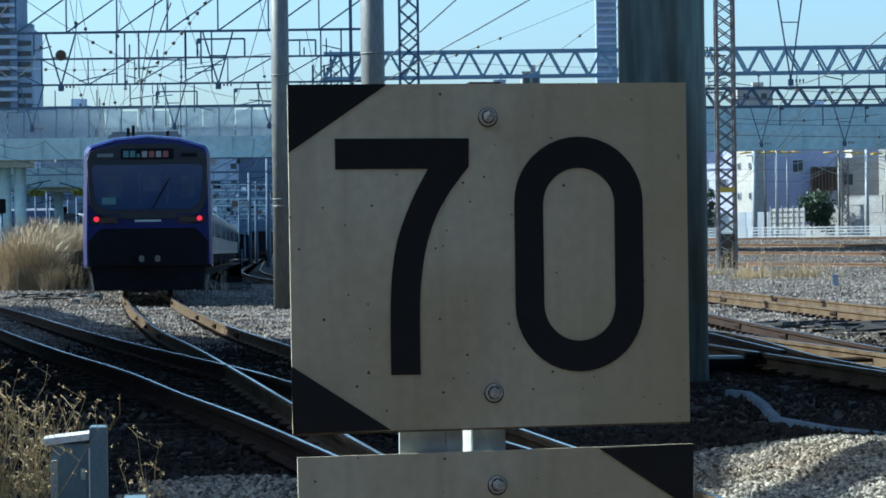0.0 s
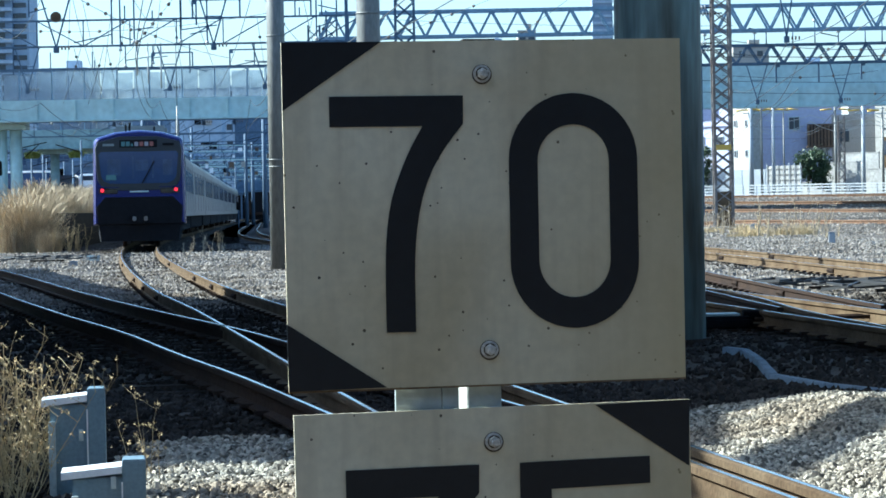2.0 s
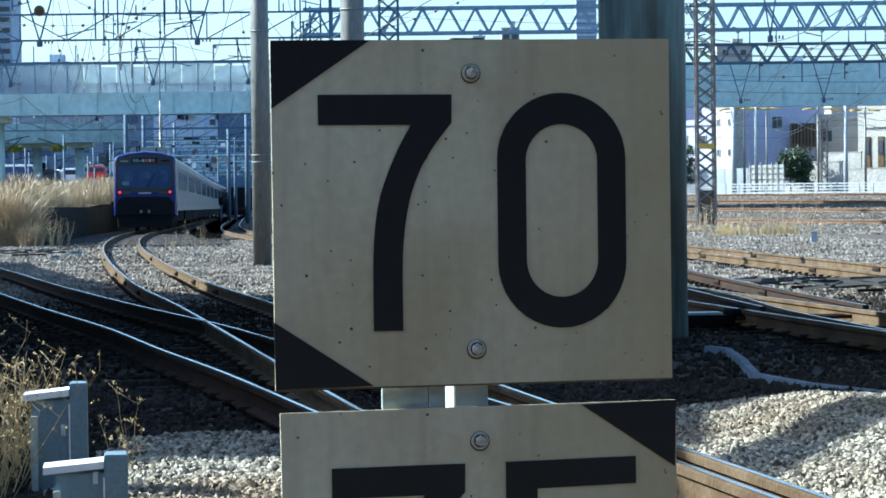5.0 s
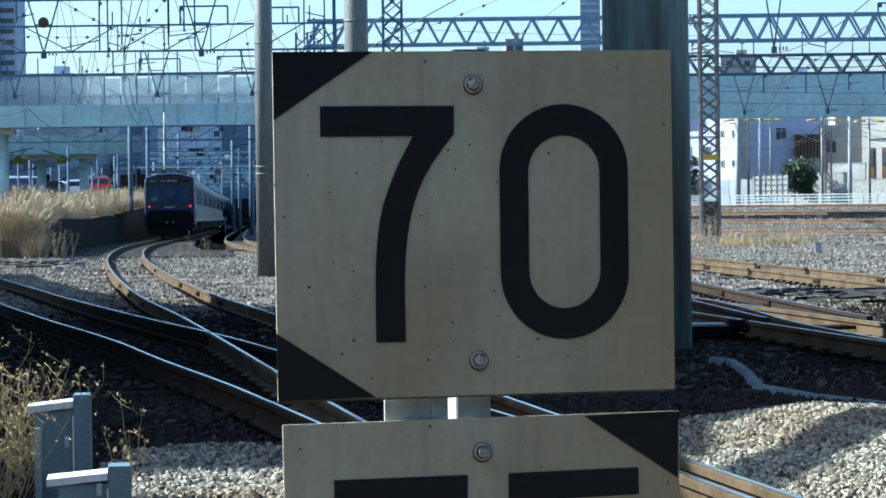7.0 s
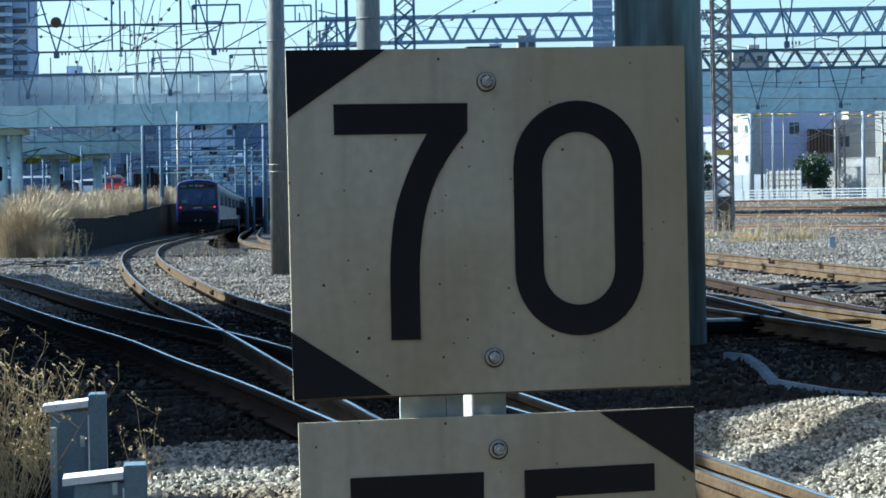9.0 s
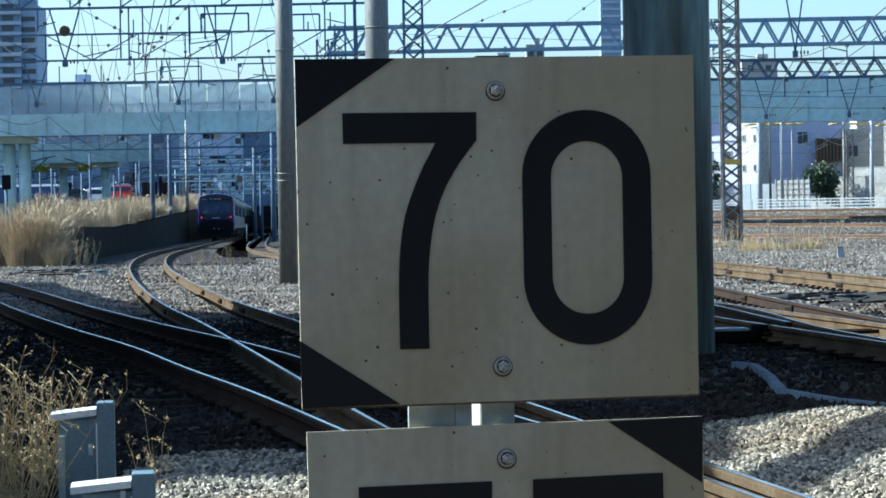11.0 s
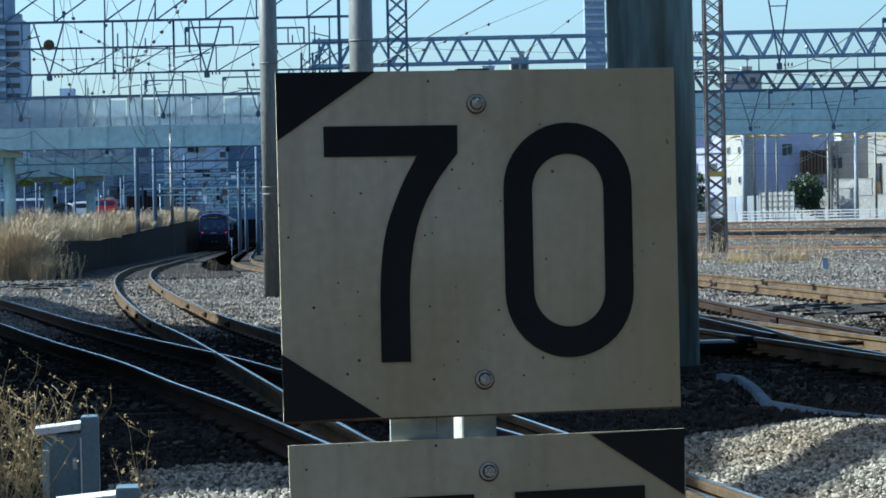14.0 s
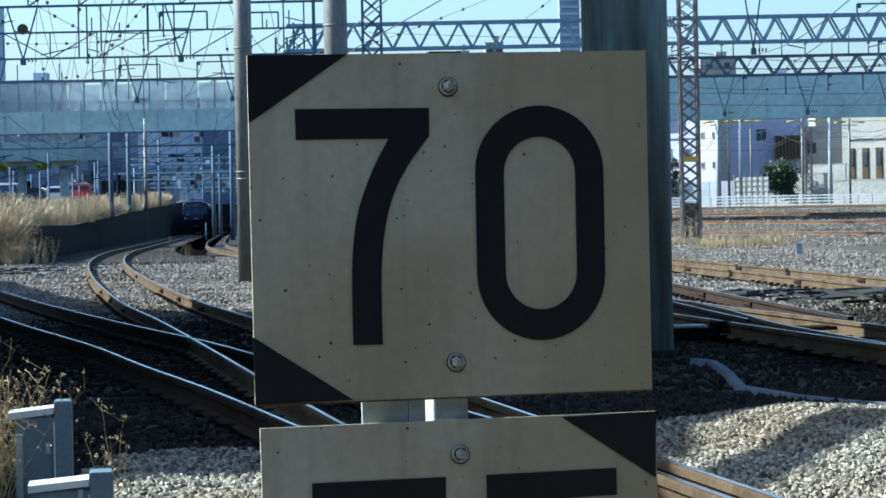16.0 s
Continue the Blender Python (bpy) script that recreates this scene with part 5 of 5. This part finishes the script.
bush(29.5, 208.2, 1.9, 1.5, 3.3, 2000, 4, "dark green evergreen shrub below a balcony")
bush(20.7, 212.8, 1.6, 1.5, 4.2, 1800, 6, "dark green evergreen shrub behind a lattice mast")


# ---- white and grey poles along the fence ----
for x, y, h, r in ((23.6, 205, 6.75, 0.2), (24.4, 205, 6.8, 0.11), (25.3, 205, 6.75, 0.14), (26.6, 209, 6.9, 0.07), (30.0, 205, 6.7, 0.1), (32.1, 205, 6.6, 0.16), (33.9, 207, 6.6, 0.1), (37.2, 205, 6.6, 0.12)):
    p = thing("utility_pole", x, y, ground_z(x, y), "pale concrete utility pole along the yard fence", "pole", "utility poles")
    part("shaft", rod(r, r * 0.8, (0, 0, -0.2), (0, 0, h), 14), M["fence_white"] if r > 0.12 else M["pole"], p)
    for s in (-1, 1):
        part("insulating_sleeve", rod(0.06, 0.06, (s * 0.25, 0, h - 0.25), (s * 1.15, 0, h - 0.32), 8), M["yellow"], p, "yellow insulating sleeve")
    part("cross_arm", box(1.2, 0.08, 0.08, 0, 0, h - 0.55), M["zinc"], p)
lattice_mast(29.4, 198, 0.45, 5.7, 0.5, M["mast"], "small lattice mast at the yard fence", ground_z(29.4, 198), 0.07)

# dark poles under the bridge on the left
for x, y, h in ((-18.7, 172, 9.0), (-20.45, 200, 9.4), (-22.55, 235, 10.2), (-25.0, 275, 10.0), (-25.5, 165, 6.0), (-29, 180, 6.0), (-31, 230, 6.0), (-35, 240, 7), (-27.5, 240, 7), (-16.5, 232, 8),
                (-18, 262, 8), (-20.5, 300, 8.4), (-24, 320, 8), (-33, 290, 7), (-39, 270, 7), (-29, 340, 8.4), (-26, 380, 8.4), (-13.2, 205, 8.4)):
    p = thing("catenary_pole", x, y, -0.2, "dark steel pole among the tracks beneath the bridge", "pole", "slim poles")
    part("shaft", rod(0.17 if y < 280 and x > -26 else 0.11, 0.14 if y < 280 and x > -26 else 0.09, (0, 0, -0.2), (0, 0, h), 12), M["pole" if y == 235 else "mast_far"], p)
    part("bracket_arm", bar_mesh((0, 0, h - 0.6), (1.7, 0, h - 0.25), 0.06), M["under"], p)
    part("brace", bar_mesh((0, 0, h - 1.4), (1.2, 0, h - 0.4), 0.05), M["under"], p)
rng = np.random.default_rng(77)
for i in range(84):
    y = rng.uniform(185, 460)
    x = LINE_A(y) + rng.choice([-1, 1]) * rng.uniform(3.2, 16)
    if LINE_A(y) - 2.6 < x < LINE_C(y) + 2.4 or (-0.098 < x / y < -0.07 and y < 330):
        continue
    h = rng.uniform(4.5, 8.2)
    p = thing("catenary_pole", x, y, -0.2, "thin dark pole in the crowded yard beyond the bridge", "pole", "slim poles")
    part("shaft", rod(0.09, 0.07, (0, 0, -0.2), (0, 0, h), 8), M["mast_far" if i % 4 else "truss_pale"], p)
    s = rng.choice([-1, 1])
    part("bracket_arm", bar_mesh((0, 0, h - 0.8), (s * rng.uniform(1.4, 3.0), 0, h - rng.uniform(0.2, 0.9)), 0.07), M["under"], p)
    if i % 3 == 0:
        part("box", box(0.5, 0.4, 0.7, 0, -0.2, h * 0.45, 0.03), M["mast_far"], p, "dark equipment box on the pole")
# raised car park behind the reeds, with what stands on it
tagged(part("car_park", box(27.6, 30, 3.6, -37.8, 237, -0.3), M["concrete"]), "raised concrete car park slab beyond the reeds", "pavement", kind="structure")
PARK = 3.3
car = thing("parked_car", -28.2, 236, PARK, "small red car parked beyond the reeds", "car")
part("body", box(1.7, 3.6, 0.7, 0, 0, 0.25, 0.12), M["red_car"], car)
part("cabin", box(1.5, 1.9, 0.55, 0, 0.1, 0.93, 0.14), M["red_car"], car)
part("rear_window", box(1.25, 0.05, 0.34, 0, -0.86, 1.02), M["glass"], car)
for sx in (-0.75, 0.75):
    for sy in (-1.15, 1.15):
        part("wheel", rod(0.29, 0.29, (sx - 0.09, sy, 0.29), (sx + 0.09, sy, 0.29), 14), M["under"], car)
box_store = thing("storage_container", -24.8, 230, PARK, "dark storage container beyond the reeds", "container")
part("shell", box(2.2, 5.5, 1.65, 0, 2.75, 0, 0.03), M["under"], box_store)
for k in range(7):
    part("rib", box(0.06, 0.05, 1.5, -0.95 + 0.32 * k, -0.02, 0.08), M["rust"], box_store)
hut = thing("yard_hut", -30.7, 332, -0.3, "small blue-grey yard building with a hipped roof", "building")
part("wall", box(4.2, 5, 8.0, 0, 2.5, 0), M["hut_blue"], hut)
part("corner_panel", box(0.6, 0.1, 2.6, -1.8, -0.05, 4.9), M["plaster"], hut, "white painted corner")
part("roof", mesh_of("roof", [(-2.75, -0.6, 7.9), (2.75, -0.6, 7.9), (2.75, 5.6, 7.9), (-2.75, 5.6, 7.9), (0, 1.4, 9.2), (0, 3.6, 9.2)],
                     [(3, 2, 1, 0), (0, 1, 4), (1, 2, 5, 4), (2, 3, 5), (3, 0, 4, 5)], M["grey_block"]), M["grey_block"], hut, "grey hipped sheet roof")
for x in (-0.6, 0.8):
    part("window", box(0.6, 0.1, 1.3, x, -0.04, 5.6), M["window"], hut)
bus = thing("parked_bus", -38.2, 240, PARK, "long dark bus with a pale roof on the car park", "bus")
part("body", box(7.4, 2.3, 1.5, 0, 1.2, 0.15, 0.08), M["glass"], bus)
part("roof", box(7.4, 2.3, 0.18, 0, 1.2, 1.62, 0.06), M["box_top"], bus, "pale roof catching the sun")
for x in (-2.4, 2.4):
    part("wheel", rod(0.4, 0.4, (x, 0.02, 0.4), (x, 0.3, 0.4), 16), M["under"], bus)
for x, y, w, h, key in ((-31.6, 244, 1.7, 1.5, "box_top"), (-33.4, 243, 1.7, 1.4, "window"), (-29.9, 246, 1.6, 1.9, "plaster"), (-26.6, 245, 1.6, 1.4, "fence_grey")):
    v = thing("parked_van", x, y, PARK, "small parked van seen end on beyond the reeds", "van", "parked vans")
    part("body", box(w, 3.6, h - 0.25, 0, 1.8, 0.25, 0.14), M[key], v)
    part("rear_window", box(w * 0.75, 0.04, 0.42, 0, -0.01, h * 0.6), M["window"], v)
    for sx in (-0.62, 0.62):
        part("wheel", rod(0.28, 0.28, (sx - 0.1, 0.7, 0.28), (sx + 0.1, 0.7, 0.28), 14), M["under"], v)
for x in (-30.6, -27.3):
    t = thing("bracket_shrub", x, 204.3, 5.4, "yellow-green weeds growing from the bridge column head", "shrub", "bridge weeds")
    V, F = blades(500, 0.5, 0.3, 0.75, 0.06, int(-x * 10), 0.5)
    tagged(part("leaf_mass", mesh_of("leaf_mass", V, F, M["moss"]), M["moss"], t), kind="stuff")

# gantries, cabins and pale posts crowding the yard beyond the bridges
rng = np.random.default_rng(31)
for i in range(16):
    y = 232 + 15 * i
    z = 5.0 + 0.9 * (i % 3) + 0.006 * (y - 230)
    xa, xb = LINE_A(y) - 3.4 - rng.uniform(0, 2.5), LINE_C(y) + rng.uniform(3, 8)
    g = thing("signal_gantry", 0, y, 0, "thin green-grey gantry spanning the yard tracks", "gantry", "gantries")
    for dz in (0, 0.55):
        bar_part("beam", (xa, 0, z + dz), (xb, 0, z + dz), 0.11, M["truss_pale" if i % 2 else "bridge"], g)
    for k in range(9):
        u = xa + (xb - xa) * k / 8
        bar_part("strut", (u, 0, z), (u + (xb - xa) / 16, 0, z + 0.55), 0.06, M["mast_far"], g)
    for u in (xa, xb, xb - 2.2):
        bar_part("leg", (u, 0, -0.2), (u, 0, z + 0.55), 0.11, M["pole" if i % 3 == 0 else "mast_far"], g)
    for k in range(5):
        u = rng.uniform(xa, xb)
        part("signal_box", box(rng.uniform(0.2, 0.5), 0.3, rng.uniform(0.25, 0.6), u, -0.1, z - rng.uniform(0.1, 0.2)), M[("plaster", "under", "brown_slat", "box_top", "mast_far")[k]], g, "small box hung on the gantry")
for i in range(26):
    y = rng.uniform(300, 470)
    x = LINE_A(y) + rng.uniform(4, 24)
    h = rng.uniform(2.2, 5.5)
    b = thing("lineside_cabin", x, y, -0.3, "small far yard cabin between the tracks", "cabin", "yard cabins")
    key = ("plaster", "brown_slat", "grey_block", "tan_wall", "pale_block", "window")[i % 6]
    part("wall", box(rng.uniform(1.2, 3.6), 3, h, 0, 1.5, 0), M[key], b)
    part("roof", box(3.8, 3.4, 0.15, 0, 1.5, h), M["mast_far"], b)


# ---- overhead wires ----
def wire(name, pts, r, parent, mat="wire"):
    prof = [(r * math.cos(a), r * math.sin(a)) for a in (0.785, 2.356, 3.927, 5.498)]
    return part(name, sweep(name, pts, prof, M[mat]), M[mat], parent)


def overhead_line(line, dx, spans, words, zc=5.1, zm=6.3):
    g = thing("overhead_line", 0, 0, 0, words, "overhead wire", "overhead lines")
    for ya, yb in zip(spans, spans[1:]):
        n = 9
        con = [(line(ya + (yb - ya) * i / (n - 1)) + dx, ya + (yb - ya) * i / (n - 1), zc) for i in range(n)]
        mes = [(x, y, zm - 0.75 * 4 * (i / (n - 1)) * (1 - i / (n - 1))) for i, (x, y, _) in enumerate(con)]
        wire("contact_wire", con, 0.012, g), wire("messenger_wire", mes, 0.014, g)
        for i in range(1, n - 1):
            wire("dropper", [con[i], mes[i]], 0.007, g)


SPANS = [44, 100, 126, 160, 205, 250, 300, 360, 430]
overhead_line(LINE_A, 0, SPANS, "thin dark catenary wires above the departing track")
overhead_line(LINE_C, 0, SPANS, "thin dark catenary wires above a yard track")
overhead_line(LINE_B, 0, [44, 100, 126], "thin dark catenary wires above the diverging track")
overhead_line(lambda y: -19.1 - 0.02 * (y - 160), 0, [100, 126, 160, 205, 250], "thin dark catenary wires over a side track")
overhead_line(lambda y: 12.9 + 0.06 * (y - 100), 0, [44, 100, 140, 190], "thin dark catenary wires over the yard", 5.6, 6.9)
overhead_line(lambda y: 16.5 + 0.08 * (y - 140), 0, [100, 140, 190], "thin dark catenary wires over the yard", 5.2, 6.1)
overhead_line(lambda y: 20.8 + 0.08 * (y - 140), 0, [100, 140, 190], "thin dark catenary wires over the yard", 5.2, 6.1)


def feeder(p, q, words, sag=0.5, beads=0, r=0.012, where=(0.3, 0.6)):
    g = thing("feeder_wire", 0, 0, 0, words, "wire", "feeder wires")
    p, q = Vector(p), Vector(q)
    pts = [p.lerp(q, i / 12) - Vector((0, 0, sag * 4 * (i / 12) * (1 - i / 12))) for i in range(13)]
    wire("cable", pts, r, g)
    for k in range(beads):
        t = where[0] + (where[1] - where[0]) * k / max(beads - 1, 1)
        c = p.lerp(q, t) - Vector((0, 0, sag * 4 * t * (1 - t)))
        d = (q - p).normalized()
        part("insulator", rod(0.075, 0.05, c - d * 0.05, c + d * 0.05, 10), M["insulator_dark"], g, "dark insulator disc")


feeder((-11.6, 97, 6.2), (-8.2, 99, 10.6), "sloping wire with a string of dark insulators", 0.1, 9, where=(0.25, 0.9))
feeder((-15.5, 99, 10.6), (-9.5, 126, 8.2), "sagging feeder wire with insulators", 0.6, 5)
feeder((-22, 126, 10), (-6, 100, 8.4), "sagging feeder wire between portal beams", 0.5, 4)
feeder((-3.5, 58, 7.2), (-13, 160, 8.5), "long sagging feeder wire", 0.7)
feeder((-5.9, 131, 10.5), (14, 128, 9.4), "thin wire sloping behind the speed signs", 0.2)
feeder((-3.5, 130, 8.9), (9, 118, 12.8), "thin wire rising behind the speed signs", 0.2, 6, where=(0.1, 0.5))
feeder((4, 130, 9.3), (12.4, 118.7, 15), "thin wire rising past the column", 0.1, 5, where=(0.1, 0.9))
feeder((12.4, 118, 7.4), (40, 130, 9.2), "pale feeder wire across the yard", 0.5, 4, 0.02)
feeder((12.4, 118, 6.6), (30, 165, 9.6), "sagging feeder wire across the yard", 0.5, 3, 0.016)
feeder((14, 196, 6.9), (50, 190, 7.2), "thin wire strung between poles by the fence", 0.7)
feeder((14, 196, 6.0), (50, 190, 6.2), "thin wire strung between poles by the fence", 0.6)

for z0, z1, sg in ((8.1, 8.0, 0.15), (7.6, 7.5, 0.5), (7.1, 6.9, 0.7), (6.9, 7.5, 0.9)):
    g = thing("service_wire", 0, 0, 0, "pale insulated wire sagging between utility poles", "wire", "service wires")
    pts = [Vector((23.6 + 13.6 * i / 24, 205, z0 + (z1 - z0) * i / 24 - sg * abs(math.sin(i / 24 * 3 * math.pi)))) for i in range(25)]
    wire("cable", pts, 0.028, g, "insulator")
for x, y, z, h, key in ((-12.1, 126, 4.7, 1.35, "insulator"), (-13.4, 126, 7.1, 1.5, "insulator"), (-13.9, 126, 7.5, 1.4, "insulator"), (-12.8, 126, 6.9, 1.9, "insulator")):
    g = thing("hanging_rod", x, y, 0, "slim pale insulated rod hanging from a portal beam", "rod", "hanging rods")
    part("rod", rod(0.05 if z < 5 else 0.035, 0.04, (0, 0, z), (0, 0, z + h), 10), M[key], g)
    part("suspension", rod(0.02, 0.02, (0, 0, z + h), (0, 0, 9.0), 6), M["wire"], g)

rng = np.random.default_rng(12)
BEAMS = ((100, 9.2, 10.5), (126, 8.9, 10.1), (160, 8.4, 9.6), (190, 6.6, 7.6))
for i in range(22):
    ya, za, zt = BEAMS[rng.integers(0, 2)]
    yb, zb, zu = BEAMS[rng.integers(1, 4)]
    if yb <= ya:
        yb, zb, zu = BEAMS[3]
    p = (rng.uniform(-16, -4.0) * ya / 110, ya, rng.choice([za, zt]))
    feeder(p, (p[0] * yb / ya + rng.uniform(-3, 3), yb, rng.choice([zb, zu])), "thin wire strung between portal beams", rng.uniform(0.1, 1.3), int(rng.integers(0, 2)), 0.013, (0.1, 0.5))
for i in range(30):
    y, za, zt = BEAMS[i % 3]
    x = -rng.uniform(0.035, 0.158) * y
    g = thing("pulloff_arm", x, y, 0, "slim steel registration arm below a portal beam", "steel arm", "registration arms")
    d = rng.uniform(0.7, 2.0)
    s = rng.choice([-1, 1])
    bar_part("drop_tube", (0, 0, za + 0.05), (0, 0, za - d), 0.055, M["mast_far"], g)
    bar_part("arm", (0, 0, za - d * 0.8), (s * rng.uniform(0.6, 1.5), 0, za - d * rng.uniform(0.6, 1.0)), 0.04, M["mast_far"], g)
    if i % 2:
        bar_part("stub_post", (0, 0, zt), (0, 0, zt + rng.uniform(0.4, 1.1)), 0.06, M["mast_far"], g)
        part("insulator", rod(0.08, 0.05, (0, 0, za - d - 0.14), (0, 0, za - d), 10), M["insulator"], g, "pale ribbed insulator")

disc = thing("round_signboard", -13.95, 99.7, 8.35, "round dark board on a hanger's crossbar", "signboard")
part("board", rod(0.2, 0.2, (0, -0.05, 0), (0, 0.0, 0), 24), M["insulator_dark"], disc)
part("rim", rod(0.17, 0.17, (0, -0.06, 0), (0, -0.05, 0), 24), M["dull_rail"], disc)
part("clamp", box(0.06, 0.35, 0.06, 0, 0.15, -0.03), M["mast_far"], disc)
for x, z in ((11.4, 7.7), (11.3, 8.0), (11.5, 9.3), (11.3, 9.55)):
    s = thing("insulator_stack", x, 118.6, z, "pale ribbed insulators on a mast arm", "insulator", "insulators")
    for k in range(4):
        part("shed", rod(0.11, 0.08, (0.14 * k, 0, 0.02 * k), (0.14 * k + 0.06, 0, 0.02 * k), 12), M["insulator"], s)
    part("arm", bar_mesh((0, 0, 0.03), (1.0, 0, 0.05), 0.05), M["under"], s)

# upright stubs with insulators on the yard's portal beam
for k in range(13):
    x = 13.8 + 1.15 * k + random.uniform(-0.3, 0.3)
    h = random.uniform(0.4, 1.3)
    g = thing("insulator_post", x, 139.9, 9.2, "thin dark stub post with a pale insulator on a portal beam", "insulator", "insulators")
    part("post", rod(0.035, 0.03, (0, 0, -0.05), (0, 0, h), 8), M["mast_far"], g)
    part("shed", rod(0.12, 0.09, (0, 0, h), (0, 0, h + 0.16), 12), M["insulator"], g, "pale ribbed insulator")
    if k % 3 == 0:
        part("side_arm", bar_mesh((0, 0, h * 0.6), (random.choice((-1, 1)) * 0.9, 0, h * 0.6 + 0.2), 0.05), M["mast_far"], g)
feeder((12.4, 118.6, 8.2), (26, 140, 9.0), "pale feeder wire across the yard", 0.35, 3, 0.02)
feeder((12.4, 118.6, 7.6), (30, 139, 9.3), "pale feeder wire across the yard", 0.55, 4, 0.02)
feeder((13.4, 140, 7.4), (44, 140, 7.9), "thin wire strung below a portal beam", 0.5, 0, 0.018)
feeder((13.4, 140, 6.8), (44, 140, 6.9), "thin wire strung below a portal beam", 0.35, 5, 0.018)

# small steel frames on the portal beams
for x, y, z, w, h in ((-15.6, 160, 9.65, 2.4, 0.9), (-10.6, 160, 9.65, 3.2, 1.0), (-10.2, 126, 10.15, 2.2, 0.8), (-6.6, 126, 10.15, 1.6, 0.7), (18.6, 140, 7.2, 2.2, 1.0), (22.8, 140, 7.3, 1.8, 0.9), (24, 130, 8.4, 2.4, 0.9), (29, 130, 8.5, 2.2, 0.8), (23.4, 130, 10.5, 3.2, 0.5)):
    g = thing("wire_frame", x, y, z, "small dark steel frame on a portal beam", "steel frame", "frames")
    for s in (-1, 1):
        bar_part("upright", (s * w / 2, 0.1, 0), (s * w / 2, 0.1, h), 0.08, M["mast_far"], g)
    bar_part("crossbar", (-w / 2, 0.1, h), (w / 2, 0.1, h), 0.08, M["mast_far"], g)
    part("gusset", box(0.2, 0.06, 0.2, -w / 2 + 0.1, 0.1, h - 0.2), M["mast_far"], g)


# ---- lineside details ----
BEND = [(2.32, 22.2), (2.44, 21.8), (2.38, 20.2), (2.27, 18.6), (2.49, 17.5), (2.79, 16.75), (4.3, 15.5)]
tr = thing("cable_trough", 0, 0, 0, "pale concrete cable trough with separate lids, bending across the ballast", "cable trough")
for (xa, ya), (xb, yb) in zip(BEND, BEND[1:]):
    n = max(1, round(math.hypot(xb - xa, yb - ya) / 0.5))
    for k in range(n):
        x, y = xa + (xb - xa) * (k + 0.5) / n, ya + (yb - ya) * (k + 0.5) / n
        part("lid", box(0.065, math.hypot(xb - xa, yb - ya) / n - 0.012, 0.06, 0, 0, -0.02, 0.006), M["trough"], tr,
             at=pose(x, y, -0.17 + random.uniform(0, 0.006), 0, 0, math.degrees(-math.atan2(xb - xa, yb - ya))))


def point_machine(x, y, rz):
    m = thing("point_machine", x, y, -0.2, "dark steel point machine with a worn shiny lid", "point machine", rz=rz)
    part("case", box(0.55, 0.36, 0.13, 0, 0, 0.02, 0.03), M["under"], m)
    part("lid", box(0.36, 0.3, 0.025, -0.02, 0, 0.155, 0.01), M["zinc"], m, "worn shiny lid")
    part("motor_cover", rod(0.06, 0.06, (0.2, 0, 0.15), (0.45, 0, 0.15), 16), M["under"], m)
    part("baseplate", box(1.3, 0.5, 0.03, 0.2, 0, 0.0), M["rust"], m)
    for s in (-0.12, 0.12):
        part("throw_rod", rod(0.02, 0.02, (0.3, s, 0.12), (2.0, s, 0.12), 8), M["rust"], m, "steel throw rod")


point_machine(2.72, 26.3, 4)


def cable_loop(x, y, seed, n, words):
    rng = np.random.default_rng(seed)
    g = thing("cable_bundle", x, y, -0.17, words, "cables", "cable bundles")
    for k in range(n):
        pts = [Vector((-1.2 + 0.3 * i + rng.normal(0, 0.03), rng.normal(0, 0.28) + 0.25 * math.sin(i * 0.8 + k), 0.05 + 0.1 * abs(math.sin(i * 0.5 + k)))) for i in range(10)]
        fine = []
        for i in range(len(pts) - 1):
            fine += [pts[i].lerp(pts[i + 1], t / 3) for t in range(3)]
        wire("cable", fine, 0.022, g, "cable")
    part("junction_box", box(0.35, 0.3, 0.16, 1.25, 0, -0.02, 0.02), M["zinc"], g, "small grey junction box")
    part("clamp_board", box(0.9, 0.12, 0.04, 0, 0.1, 0.0), M["sleeper"], g)


cable_loop(5.55, 37.5, 1, 5, "loose black cables looping over pale ballast")
cable_loop(6.2, 35.8, 2, 4, "loose black cables looping over pale ballast")
cable_loop(-10.6, 73, 3, 4, "dark cables and a flat box on the ballast")
for x, y, h in ((11.55, 80, 0.42), (12.2, 106, 0.5), (-9.2, 68, 0.2)):
    p = thing("marker_post", x, y, -0.22, "small white marker post on the ballast", "marker post", "marker posts")
    part("post", box(0.18, 0.14, h, 0, 0, -0.1, 0.015), M["fence_white"], p)
    part("cap", box(0.21, 0.17, 0.03, 0, 0, h - 0.1, 0.008), M["trough"], p)

# unseen wall and roof slab behind the camera, added to hold back skylight
wall = part("wall_skylight_block", box(60, 0.4, 9, 0, -7, -0.3), M["concrete"])
tagged(wall, "plain unseen concrete wall behind the camera, added to block skylight", "wall", kind="structure")
canopy = part("ceiling_skylight_block", box(60, 6.4, 0.25, 0, -4.0, 4.2), M["concrete"])
tagged(canopy, "plain unseen slab above the camera, added to block skylight", "canopy", kind="structure")


motions()
